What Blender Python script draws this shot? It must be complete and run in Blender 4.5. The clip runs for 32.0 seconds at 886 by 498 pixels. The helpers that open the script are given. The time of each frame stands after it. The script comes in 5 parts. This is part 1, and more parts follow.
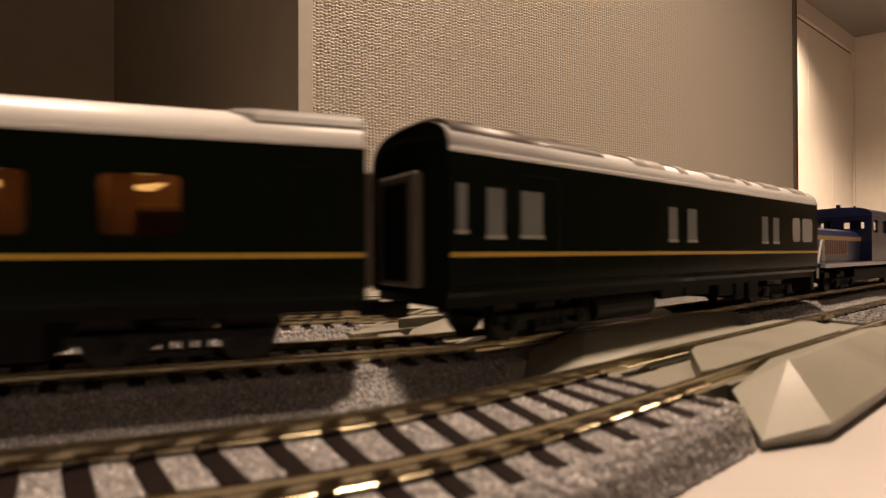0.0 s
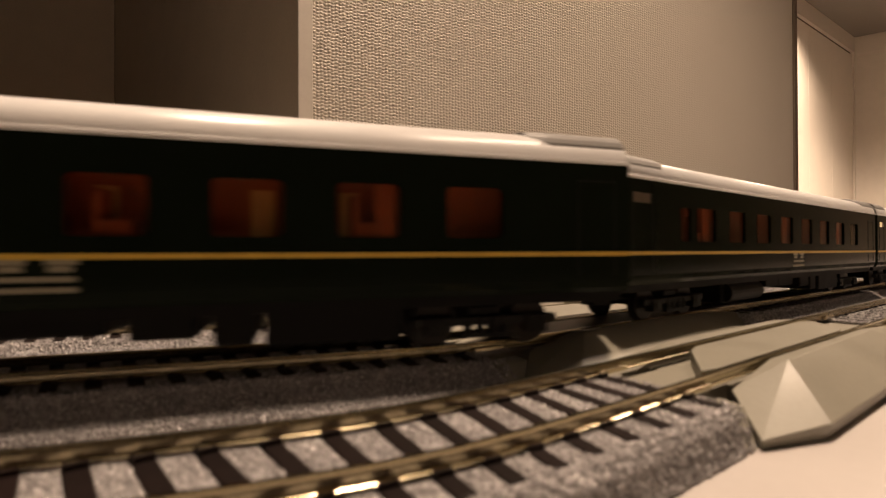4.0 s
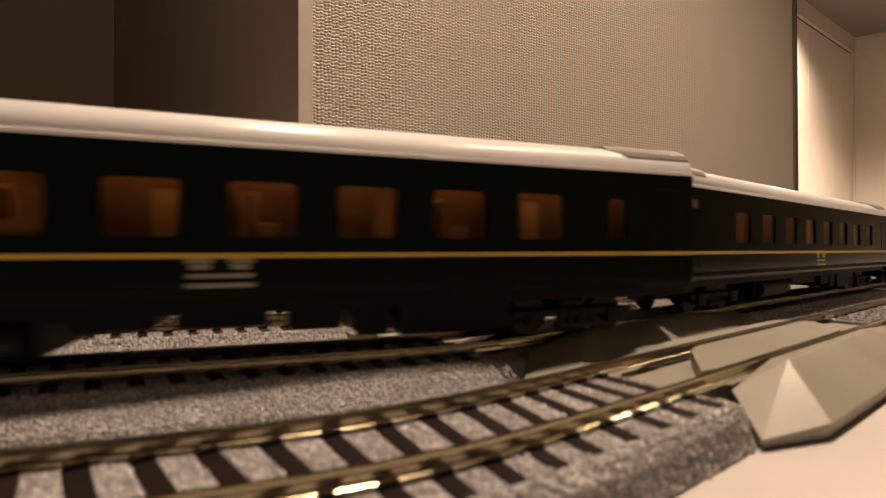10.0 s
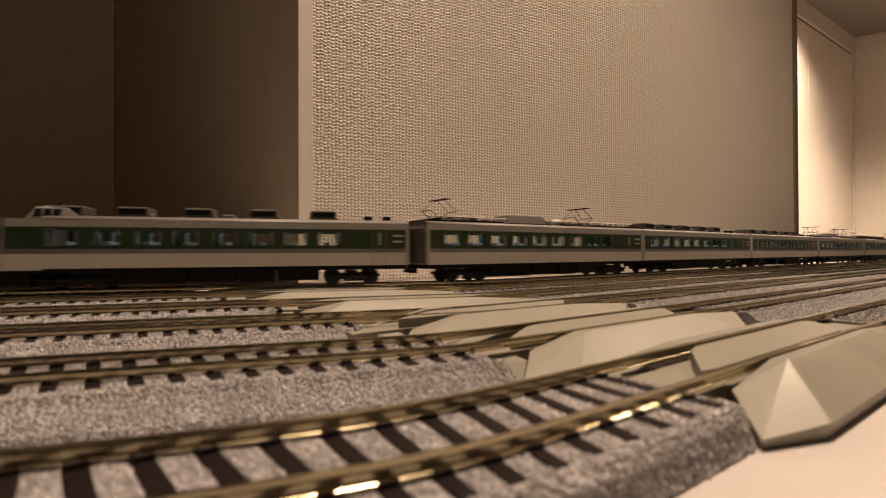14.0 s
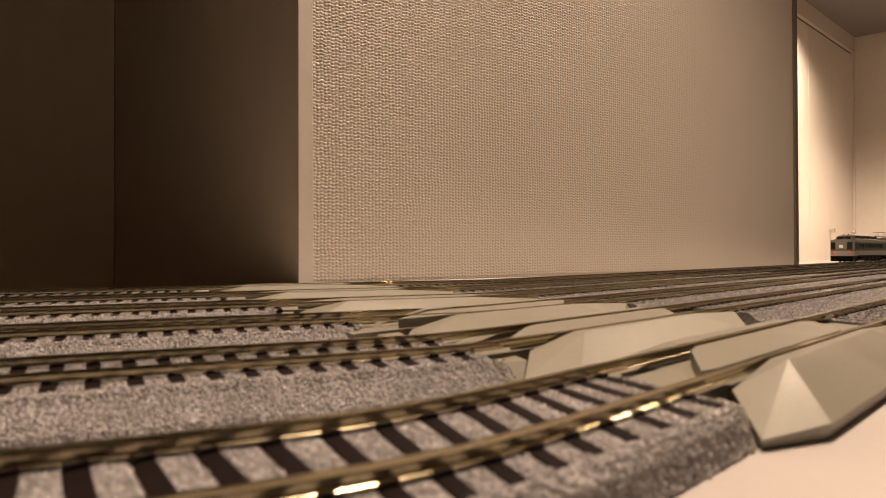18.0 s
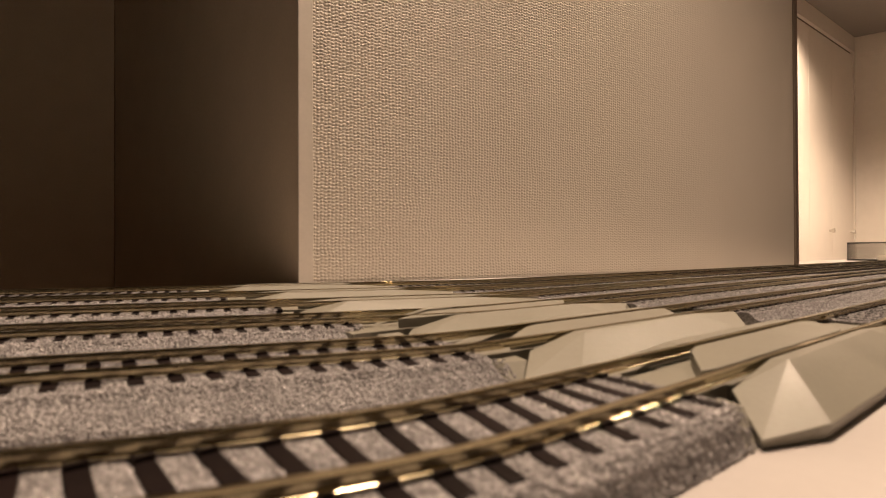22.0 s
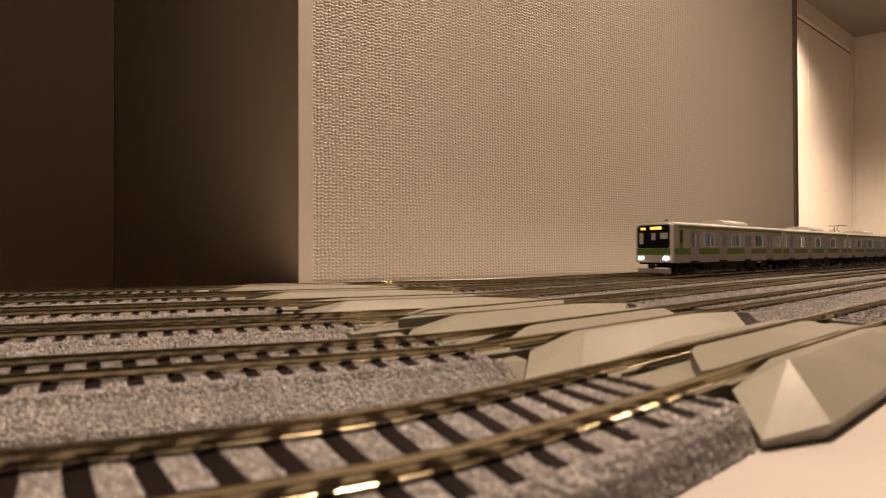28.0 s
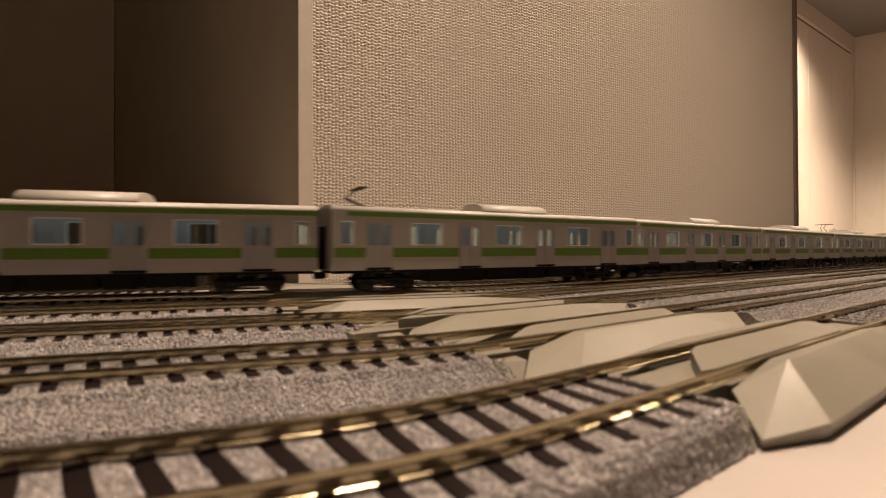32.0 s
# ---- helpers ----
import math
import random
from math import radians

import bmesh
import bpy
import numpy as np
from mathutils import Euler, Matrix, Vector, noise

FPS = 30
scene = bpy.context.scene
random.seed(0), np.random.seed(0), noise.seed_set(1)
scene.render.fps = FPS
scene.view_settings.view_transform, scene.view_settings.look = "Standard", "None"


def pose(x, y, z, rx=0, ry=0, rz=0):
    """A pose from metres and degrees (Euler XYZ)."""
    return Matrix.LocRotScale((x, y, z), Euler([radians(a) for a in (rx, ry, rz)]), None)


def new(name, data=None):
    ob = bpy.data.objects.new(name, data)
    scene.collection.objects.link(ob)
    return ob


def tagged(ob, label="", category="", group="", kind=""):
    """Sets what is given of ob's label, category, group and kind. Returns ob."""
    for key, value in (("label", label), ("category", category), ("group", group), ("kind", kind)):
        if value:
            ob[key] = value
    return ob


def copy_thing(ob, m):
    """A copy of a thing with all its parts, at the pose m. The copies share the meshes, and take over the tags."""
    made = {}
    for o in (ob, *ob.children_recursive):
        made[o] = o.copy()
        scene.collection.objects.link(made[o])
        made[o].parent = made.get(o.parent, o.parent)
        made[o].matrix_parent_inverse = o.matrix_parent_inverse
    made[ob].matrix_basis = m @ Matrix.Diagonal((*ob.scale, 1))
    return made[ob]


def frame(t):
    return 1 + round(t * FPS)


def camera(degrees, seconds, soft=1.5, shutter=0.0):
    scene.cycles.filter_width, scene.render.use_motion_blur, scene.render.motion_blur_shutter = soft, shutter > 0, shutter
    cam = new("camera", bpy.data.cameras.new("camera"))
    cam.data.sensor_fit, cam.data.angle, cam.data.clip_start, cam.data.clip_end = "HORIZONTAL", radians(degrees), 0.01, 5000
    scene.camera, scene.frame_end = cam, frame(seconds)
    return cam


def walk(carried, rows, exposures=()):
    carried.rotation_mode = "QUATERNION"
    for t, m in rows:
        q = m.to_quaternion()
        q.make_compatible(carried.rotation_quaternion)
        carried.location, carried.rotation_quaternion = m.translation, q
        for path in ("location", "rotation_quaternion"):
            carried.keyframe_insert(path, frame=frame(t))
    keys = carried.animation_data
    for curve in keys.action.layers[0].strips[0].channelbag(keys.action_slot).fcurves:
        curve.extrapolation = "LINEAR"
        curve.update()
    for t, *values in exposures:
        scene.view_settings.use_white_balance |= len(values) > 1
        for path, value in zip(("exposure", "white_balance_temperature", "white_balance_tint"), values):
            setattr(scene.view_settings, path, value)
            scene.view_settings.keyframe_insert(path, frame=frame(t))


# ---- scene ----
MM = 0.001
TABLE = 0.75                    # table top over the floor
RAIL = TABLE + 0.0095           # rail head
CEIL = RAIL + 1.60

# ---------------------------------------------------------------- camera
cam = camera(86.0, 32.0, soft=1.05, shutter=0.3)
cam.data.dof.use_dof, cam.data.dof.focus_distance, cam.data.dof.aperture_fstop = True, 0.90, 24.0
EYE = pose(0, 0, RAIL + 0.022783) @ pose(0, 0, 0, 0, 0, -26.166) @ pose(0, 0, 0, 90.362) @ pose(0, 0, 0, 0, 0, -0.206)
walk(cam, [(0.0, EYE), (32.0, EYE)], [(0.0, 0.0, 6500, 10), (32.0, 0.0, 6500, 10)])

# ---------------------------------------------------------------- world and lamps
world = bpy.data.worlds.new("world")
scene.world = world
world.use_nodes = True
world.node_tree.nodes["Background"].inputs[0].default_value = (1.0, 0.8, 0.6, 1)
world.node_tree.nodes["Background"].inputs[1].default_value = 0.0

# ceiling downlights: x, y, watts, cone in degrees, softness of the cone
# the last row is an unseen fill lamp added for alcove and near faces
DOWNLIGHTS = [(0.28, 0.215, 163, 75, 0.9), (2.00, 0.52, 140, 130, 0.7), (3.02, 1.32, 190, 128, 0.95), (3.40, 0.55, 270, 120, 0.7), (0.3, -1.6, 9, 140, 0.7)]
LAMP_COLOR = (1.0, 0.73, 0.52)


def downlights():
    for x, y, watts, cone, blend in DOWNLIGHTS:
        data = bpy.data.lights.new("downlight_bulb", "SPOT")
        data.energy, data.color = watts, LAMP_COLOR
        data.spot_size, data.spot_blend, data.shadow_soft_size = radians(cone), blend, 0.035
        bulb = new("downlight_bulb", data)
        bulb.location = (x, y, CEIL - 0.012)


downlights()

# ---------------------------------------------------------------- materials


class Nodes:
    """Short hand for building a node material."""

    def __init__(self, name):
        self.mat = bpy.data.materials.new(name)
        self.mat.use_nodes = True
        self.tree = self.mat.node_tree
        self.bsdf = self.tree.nodes["Principled BSDF"]

    def add(self, kind, **values):
        n = self.tree.nodes.new(kind)
        for key, value in values.items():
            n.inputs[key.replace("_", " ")].default_value = value
        return n

    def join(self, a, out, b, inp):
        self.tree.links.new(a.outputs[out], b.inputs[inp])

    def coords(self, world_space):
        if world_space:
            n = self.add("ShaderNodeNewGeometry")
            return n, "Position"
        n = self.add("ShaderNodeTexCoord")
        return n, "Object"


def rgb(c):
    return (c[0], c[1], c[2], 1)


def paint(name, color, rough=0.5, metal=0.0, vary=0.12, scale=900, bump=0.05, bump_mm=0.05, coat=0.0, world_space=False, random_tone=0.0, spec=0.5):
    """A painted, moulded or metal surface with fine grain and broad stains."""
    n = Nodes(name)
    b = n.bsdf
    b.inputs["Roughness"].default_value = rough
    b.inputs["Metallic"].default_value = metal
    b.inputs["Coat Weight"].default_value = coat
    b.inputs["Coat Roughness"].default_value = 0.08
    b.inputs["Specular IOR Level"].default_value = spec
    src, out = n.coords(world_space)
    fine = n.add("ShaderNodeTexNoise", Scale=scale, Detail=4.0)
    broad = n.add("ShaderNodeTexNoise", Scale=scale / 14, Detail=3.0)
    n.join(src, out, fine, "Vector")
    n.join(src, out, broad, "Vector")
    mix = n.add("ShaderNodeMath")
    mix.operation = "ADD"
    n.join(fine, "Fac", mix, 0)
    n.join(broad, "Fac", mix, 1)
    ramp = n.add("ShaderNodeMapRange")
    ramp.inputs["From Min"].default_value, ramp.inputs["From Max"].default_value = 0.6, 1.4
    ramp.inputs["To Min"].default_value, ramp.inputs["To Max"].default_value = 1 - vary, 1 + vary
    n.join(mix, 0, ramp, "Value")
    tint = n.add("ShaderNodeMix")
    tint.data_type, tint.blend_type = "RGBA", "MULTIPLY"
    tint.inputs[0].default_value = 1.0
    tint.inputs[6].default_value = rgb(color)
    n.join(ramp, "Result", tint, 7)
    last = tint
    if random_tone:
        info = n.add("ShaderNodeObjectInfo")
        r2 = n.add("ShaderNodeMapRange")
        r2.inputs["To Min"].default_value, r2.inputs["To Max"].default_value = 1 - random_tone, 1 + random_tone
        n.join(info, "Random", r2, "Value")
        t2 = n.add("ShaderNodeMix")
        t2.data_type, t2.blend_type = "RGBA", "MULTIPLY"
        t2.inputs[0].default_value = 1.0
        n.join(tint, 2, t2, 6)
        n.join(r2, "Result", t2, 7)
        last = t2
    n.join(last, 2, b, "Base Color")
    rr = n.add("ShaderNodeMapRange")
    rr.inputs["To Min"].default_value, rr.inputs["To Max"].default_value = max(rough - 0.08, 0.02), min(rough + 0.12, 1)
    n.join(broad, "Fac", rr, "Value")
    n.join(rr, "Result", b, "Roughness")
    if bump:
        bm_node = n.add("ShaderNodeBump", Strength=bump, Distance=bump_mm * MM)
        n.join(fine, "Fac", bm_node, "Height")
        n.join(bm_node, "Normal", b, "Normal")
    return n.mat


def glow(name, color, strength, base=(0.8, 0.8, 0.8)):
    n = Nodes(name)
    n.bsdf.inputs["Base Color"].default_value = rgb(base)
    n.bsdf.inputs["Emission Color"].default_value = rgb(color)
    n.bsdf.inputs["Emission Strength"].default_value = strength
    n.bsdf.inputs["Roughness"].default_value = 0.3
    return n.mat


def clear(name, color, rough=0.05):
    """Thin moulded window glazing: part see-through, part gloss."""
    n = Nodes(name)
    out = n.tree.nodes["Material Output"]
    see = n.add("ShaderNodeBsdfTransparent")
    see.inputs[0].default_value = rgb(color)
    shine = n.add("ShaderNodeBsdfGlossy", Roughness=rough)
    shine.inputs["Color"].default_value = (0.9, 0.9, 0.9, 1)
    face = n.add("ShaderNodeLayerWeight", Blend=0.5)
    power = n.add("ShaderNodeMath")
    power.operation = "POWER"
    power.inputs[1].default_value = 5.0
    n.join(face, "Facing", power, 0)
    fres = n.add("ShaderNodeMapRange")
    fres.inputs["To Min"].default_value, fres.inputs["To Max"].default_value = 0.02, 0.55
    n.join(power, 0, fres, "Value")
    mix = n.add("ShaderNodeMixShader")
    n.join(fres, "Result", mix, 0)
    n.join(see, 0, mix, 1)
    n.join(shine, 0, mix, 2)
    n.join(mix, 0, out, "Surface")
    return n.mat


def ballast_paint(name):
    """Pale grey moulded ballast: fine light and dark specks over broad dusty patches."""
    n = Nodes(name)
    b = n.bsdf
    src, out = n.coords(True)
    grains = n.add("ShaderNodeTexVoronoi", Scale=2500.0)
    n.join(src, out, grains, "Vector")
    sep = n.add("ShaderNodeSeparateColor")
    n.join(grains, "Color", sep, 0)
    ramp = n.add("ShaderNodeValToRGB")
    n.join(sep, 0, ramp, 0)
    el = ramp.color_ramp.elements
    el[0].position, el[0].color = 0.0, (0.19, 0.18, 0.185, 1)
    el[1].position, el[1].color = 1.0, (0.47, 0.455, 0.46, 1)
    e = el.new(0.35)
    e.color = (0.265, 0.25, 0.255, 1)
    e = el.new(0.75)
    e.color = (0.35, 0.335, 0.34, 1)
    dust = n.add("ShaderNodeTexNoise", Scale=90.0, Detail=4.0)
    n.join(src, out, dust, "Vector")
    rng = n.add("ShaderNodeMapRange")
    rng.inputs["From Min"].default_value, rng.inputs["From Max"].default_value = 0.3, 0.7
    rng.inputs["To Min"].default_value, rng.inputs["To Max"].default_value = 0.7, 1.15
    n.join(dust, "Fac", rng, "Value")
    mul = n.add("ShaderNodeMix")
    mul.data_type, mul.blend_type = "RGBA", "MULTIPLY"
    mul.inputs[0].default_value = 1.0
    n.join(ramp, 0, mul, 6)
    n.join(rng, "Result", mul, 7)
    n.join(mul, 2, b, "Base Color")
    bump = n.add("ShaderNodeBump", Strength=0.9, Distance=0.3 * MM)
    n.join(grains, "Distance", bump, "Height")
    n.join(bump, "Normal", b, "Normal")
    b.inputs["Roughness"].default_value = 0.22
    b.inputs["Specular IOR Level"].default_value = 0.9
    return n.mat


def wallpaper_paint(name, color):
    """Vinyl wallpaper: satin, faintly mottled; its weave is in the mesh."""
    n = Nodes(name)
    b = n.bsdf
    src, out = n.coords(True)
    fine = n.add("ShaderNodeTexNoise", Scale=1400.0, Detail=3.0)
    n.join(src, out, fine, "Vector")
    bump = n.add("ShaderNodeBump", Strength=0.5, Distance=0.15 * MM)
    n.join(fine, "Fac", bump, "Height")
    n.join(bump, "Normal", b, "Normal")
    broad = n.add("ShaderNodeTexNoise", Scale=6.0, Detail=3.0)
    n.join(src, out, broad, "Vector")
    rng = n.add("ShaderNodeMapRange")
    rng.inputs["To Min"].default_value, rng.inputs["To Max"].default_value = 0.94, 1.05
    n.join(broad, "Fac", rng, "Value")
    mul = n.add("ShaderNodeMix")
    mul.data_type, mul.blend_type = "RGBA", "MULTIPLY"
    mul.inputs[0].default_value = 1.0
    mul.inputs[6].default_value = rgb(color)
    n.join(rng, "Result", mul, 7)
    n.join(mul, 2, b, "Base Color")
    b.inputs["Roughness"].default_value = 0.55
    return n.mat


M_WALLPAPER = wallpaper_paint("woven_wallpaper", (0.62, 0.57, 0.50))
M_PLAIN_WALL = paint("plain_wall", (0.60, 0.56, 0.50), 0.7, scale=300, vary=0.05, bump=0.3, bump_mm=0.3, world_space=True)
M_ALCOVE = paint("alcove_wall", (0.62, 0.54, 0.43), 0.7, scale=300, vary=0.06, bump=0.3, bump_mm=0.3, world_space=True)
M_DOOR = paint("door_white", (0.72, 0.67, 0.60), 0.45, scale=200, vary=0.04, bump=0.1, world_space=True)
M_TRIM = paint("trim_beige", (0.63, 0.58, 0.52), 0.5, scale=300, vary=0.05, world_space=True)
M_DARK_LINE = paint("dark_line_brown", (0.16, 0.12, 0.09), 0.7, world_space=True)
# darkened colour stands in for a ceiling the downlights don't reach
M_CEILING = paint("ceiling_paper_shaded", (0.20, 0.185, 0.17), 0.8, scale=200, vary=0.04, bump=0.3, bump_mm=0.3, world_space=True)
M_FLOOR = paint("floor_wood", (0.28, 0.18, 0.11), 0.5, scale=60, vary=0.2, world_space=True)
M_TABLE = paint("table_white", (0.50, 0.465, 0.445), 0.35, scale=400, vary=0.03, bump=0.08, world_space=True)
M_METAL_GREY = paint("leg_metal", (0.35, 0.35, 0.35), 0.4, 0.8)
M_CHROME = paint("knob_metal", (0.7, 0.68, 0.64), 0.2, 1.0)
M_BALLAST = ballast_paint("ballast")
M_SLEEPER = paint("sleeper_brown", (0.009, 0.0045, 0.004), 0.6, scale=2500, vary=0.3, bump=0.4, bump_mm=0.08, random_tone=0.25, spec=0.12)
M_JOINER = paint("joiner_metal", (0.62, 0.54, 0.38), 0.22, 1.0, world_space=True)
M_RAIL = paint("rail_metal", (0.50, 0.435, 0.29), 0.20, 1.0, vary=0.12, scale=700, bump=0.15, bump_mm=0.02, world_space=True)
M_RERAIL = paint("rerailer_plastic", (0.225, 0.212, 0.172), 0.42, scale=900, vary=0.08, bump=0.10, bump_mm=0.03, world_space=True, spec=0.5)
M_GREEN = paint("deep_green", (0.0065, 0.0095, 0.0055), 0.12, vary=0.1, spec=0.05)
M_YELLOW = paint("stripe_gold", (0.62, 0.40, 0.05), 0.35)
M_CREAM = paint("emblem_cream", (0.26, 0.235, 0.17), 0.4)
M_ROOF_WHITE = paint("roof_white", (0.80, 0.79, 0.79), 0.30, vary=0.04)
M_ROOF_GREY = paint("roof_grey", (0.22, 0.21, 0.20), 0.5)
M_BLACK = paint("chassis_black", (0.0035, 0.0033, 0.003), 0.55, vary=0.3, spec=0.15)
M_BOGIE = paint("bogie_grey", (0.0045, 0.0043, 0.004), 0.5, vary=0.3, spec=0.25)
M_WHEEL = paint("wheel_steel", (0.03, 0.027, 0.025), 0.4, 0.8)
M_GLASS_AMBER = clear("glass_amber", (0.90, 0.80, 0.66))
M_GLASS_CLEAR = clear("glass_clear", (0.90, 0.92, 0.90))
M_GLASS_BLUE = clear("glass_blue", (0.84, 0.90, 0.92))
M_WOOD_IN = paint("interior_wood", (0.25, 0.13, 0.065), 0.5, vary=0.25, scale=300)
M_RED_IN = paint("interior_red", (0.28, 0.065, 0.035), 0.6, vary=0.2, scale=300)
M_CREAM_IN = paint("interior_cream", (0.62, 0.50, 0.25), 0.5, vary=0.15, scale=300)
M_BLUE_IN = paint("interior_blue", (0.12, 0.17, 0.26), 0.6, vary=0.2, scale=300)
M_GREY_IN = paint("interior_grey", (0.55, 0.58, 0.62), 0.6, vary=0.2, scale=300)
M_LIT_WARM = glow("interior_lamp_warm", (1.0, 0.58, 0.26), 0.45)
M_LIT_DIM = glow("interior_lamp_dim", (1.0, 0.50, 0.28), 0.20)
M_LIT_WHITE = glow("interior_lamp_white", (1.0, 0.82, 0.52), 0.55)
M_LIT_PALE = glow("interior_lamp_pale", (0.90, 0.94, 0.92), 0.45)
M_LIT_AMBER = glow("interior_lamp_amber", (1.0, 0.62, 0.34), 0.22)
M_AMBER_IN = paint("interior_amber", (0.50, 0.29, 0.14), 0.5, vary=0.25, scale=300)
M_TAIL = glow("tail_lamp_red", (1.0, 0.01, 0.04), 1.6, (0.5, 0.0, 0.0))
M_MARK_PINK = glow("head_mark_pink", (1.0, 0.14, 0.55), 1.0, (0.3, 0.1, 0.2))
M_MARK_VIOLET = glow("head_mark_violet", (0.30, 0.12, 1.0), 0.9, (0.1, 0.1, 0.3))
M_HEAD = glow("head_lamp_white", (1.0, 0.97, 0.9), 6.0)
M_SIGN = glow("sign_orange", (1.0, 0.45, 0.02), 2.0)
M_SILVER = paint("stainless_silver", (0.38, 0.35, 0.325), 0.36, 0.3, vary=0.05)
M_SILVER_DARK = paint("door_silver", (0.34, 0.315, 0.295), 0.4, 0.35, vary=0.05)
M_LIME = paint("lime_green", (0.085, 0.165, 0.013), 0.4)
M_E_ROOF = paint("roof_silver", (0.50, 0.48, 0.45), 0.42, vary=0.06)
M_E_WHITE = paint("front_white", (0.66, 0.64, 0.60), 0.35)
M_MASK = paint("mask_black", (0.010, 0.011, 0.011), 0.1, coat=0.6)
M_B_GREY = paint("express_grey", (0.31, 0.295, 0.27), 0.4, vary=0.06)
M_B_GREEN = paint("express_green", (0.013, 0.032, 0.009), 0.35, vary=0.1)
M_B_LINE = paint("express_line", (0.15, 0.14, 0.14), 0.4)
M_B_BEIGE = paint("express_beige", (0.46, 0.43, 0.38), 0.4, vary=0.05)
M_B_ROOF = paint("express_roof", (0.17, 0.155, 0.145), 0.5, vary=0.1)
M_LOCO_BLUE = paint("loco_blue", (0.012, 0.022, 0.085), 0.3, vary=0.1, coat=0.3)
M_GOLD = paint("loco_gold", (0.55, 0.38, 0.16), 0.35)
M_WHITE_RAIL = paint("handrail_white", (0.75, 0.74, 0.72), 0.4)
M_MESH = paint("mesh_black", (0.03, 0.03, 0.028), 0.4, 0.6)
M_PAPER = paint("paper_white", (0.75, 0.72, 0.66), 0.7)

# ---------------------------------------------------------------- mesh helpers


def part(name, bm, material, parent=None, label="", smooth=False, doubles=False):
    if doubles:
        bmesh.ops.remove_doubles(bm, verts=bm.verts, dist=1e-6)
    bmesh.ops.recalc_face_normals(bm, faces=bm.faces)
    me = bpy.data.meshes.new(name)
    bm.to_mesh(me)
    bm.free()
    if smooth:
        for p in me.polygons:
            p.use_smooth = abs(p.normal.x) < 0.9
    me.materials.append(material)
    ob = new(name, me)
    ob.parent = parent
    if label:
        ob["label"] = label
    return ob


def root(name, label, category, group="", m=None):
    ob = new(name)
    ob.empty_display_size = 0.01
    if m is not None:
        ob.matrix_world = m
    return tagged(ob, label, category, group)


def box(bm, x0, x1, y0, y1, z0, z1, bevel=0.0):
    v = [bm.verts.new(p) for p in ((x0, y0, z0), (x1, y0, z0), (x1, y1, z0), (x0, y1, z0), (x0, y0, z1), (x1, y0, z1), (x1, y1, z1), (x0, y1, z1))]
    faces = [bm.faces.new([v[i] for i in q]) for q in ((3, 2, 1, 0), (4, 5, 6, 7), (0, 1, 5, 4), (1, 2, 6, 5), (2, 3, 7, 6), (3, 0, 4, 7))]
    if bevel:
        edges = list({e for f in faces for e in f.edges})
        bmesh.ops.bevel(bm, geom=edges, offset=bevel, segments=2, profile=0.5, affect="EDGES")
    return bm


def boxes(*rows, bevel=0.0):
    bm = bmesh.new()
    for r in rows:
        if bevel:
            b2 = bmesh.new()
            box(b2, *r, bevel=bevel)
            me = bpy.data.meshes.new("tmp")
            b2.to_mesh(me)
            b2.free()
            bm.from_mesh(me)
            bpy.data.meshes.remove(me)
        else:
            box(bm, *r)
    return bm


def prism(points, z0, z1):
    bm = bmesh.new()
    lo = [bm.verts.new((x, y, z0)) for x, y in points]
    hi = [bm.verts.new((x, y, z1)) for x, y in points]
    bm.faces.new(lo[::-1])
    bm.faces.new(hi)
    k = len(points)
    for i in range(k):
        j = (i + 1) % k
        bm.faces.new((lo[i], lo[j], hi[j], hi[i]))
    return bm


def hull(points):
    bm = bmesh.new()
    for p in points:
        bm.verts.new(p)
    r = bmesh.ops.convex_hull(bm, input=bm.verts)
    loose = [v for v in bm.verts if not v.link_faces]
    bmesh.ops.delete(bm, geom=loose, context="VERTS")
    return bm


def tube(bm, a, b, r, sides=8):
    a, b = Vector(a), Vector(b)
    d = (b - a).normalized()
    u = d.orthogonal().normalized()
    w = d.cross(u)
    ring = []
    for p in (a, b):
        ring.append([bm.verts.new(p + r * (math.cos(2 * math.pi * i / sides) * u + math.sin(2 * math.pi * i / sides) * w)) for i in range(sides)])
    for i in range(sides):
        j = (i + 1) % sides
        bm.faces.new((ring[0][i], ring[0][j], ring[1][j], ring[1][i]))
    bm.faces.new(ring[0][::-1])
    bm.faces.new(ring[1])
    return bm


def extrude_x(profile, x0, x1):
    """A solid with the (y, z) outline along x."""
    bm = bmesh.new()
    a = [bm.verts.new((x0, y, z)) for y, z in profile]
    b = [bm.verts.new((x1, y, z)) for y, z in profile]
    bm.faces.new(a[::-1])
    bm.faces.new(b)
    k = len(profile)
    for i in range(k):
        j = (i + 1) % k
        bm.faces.new((a[i], a[j], b[j], b[i]))
    return bm


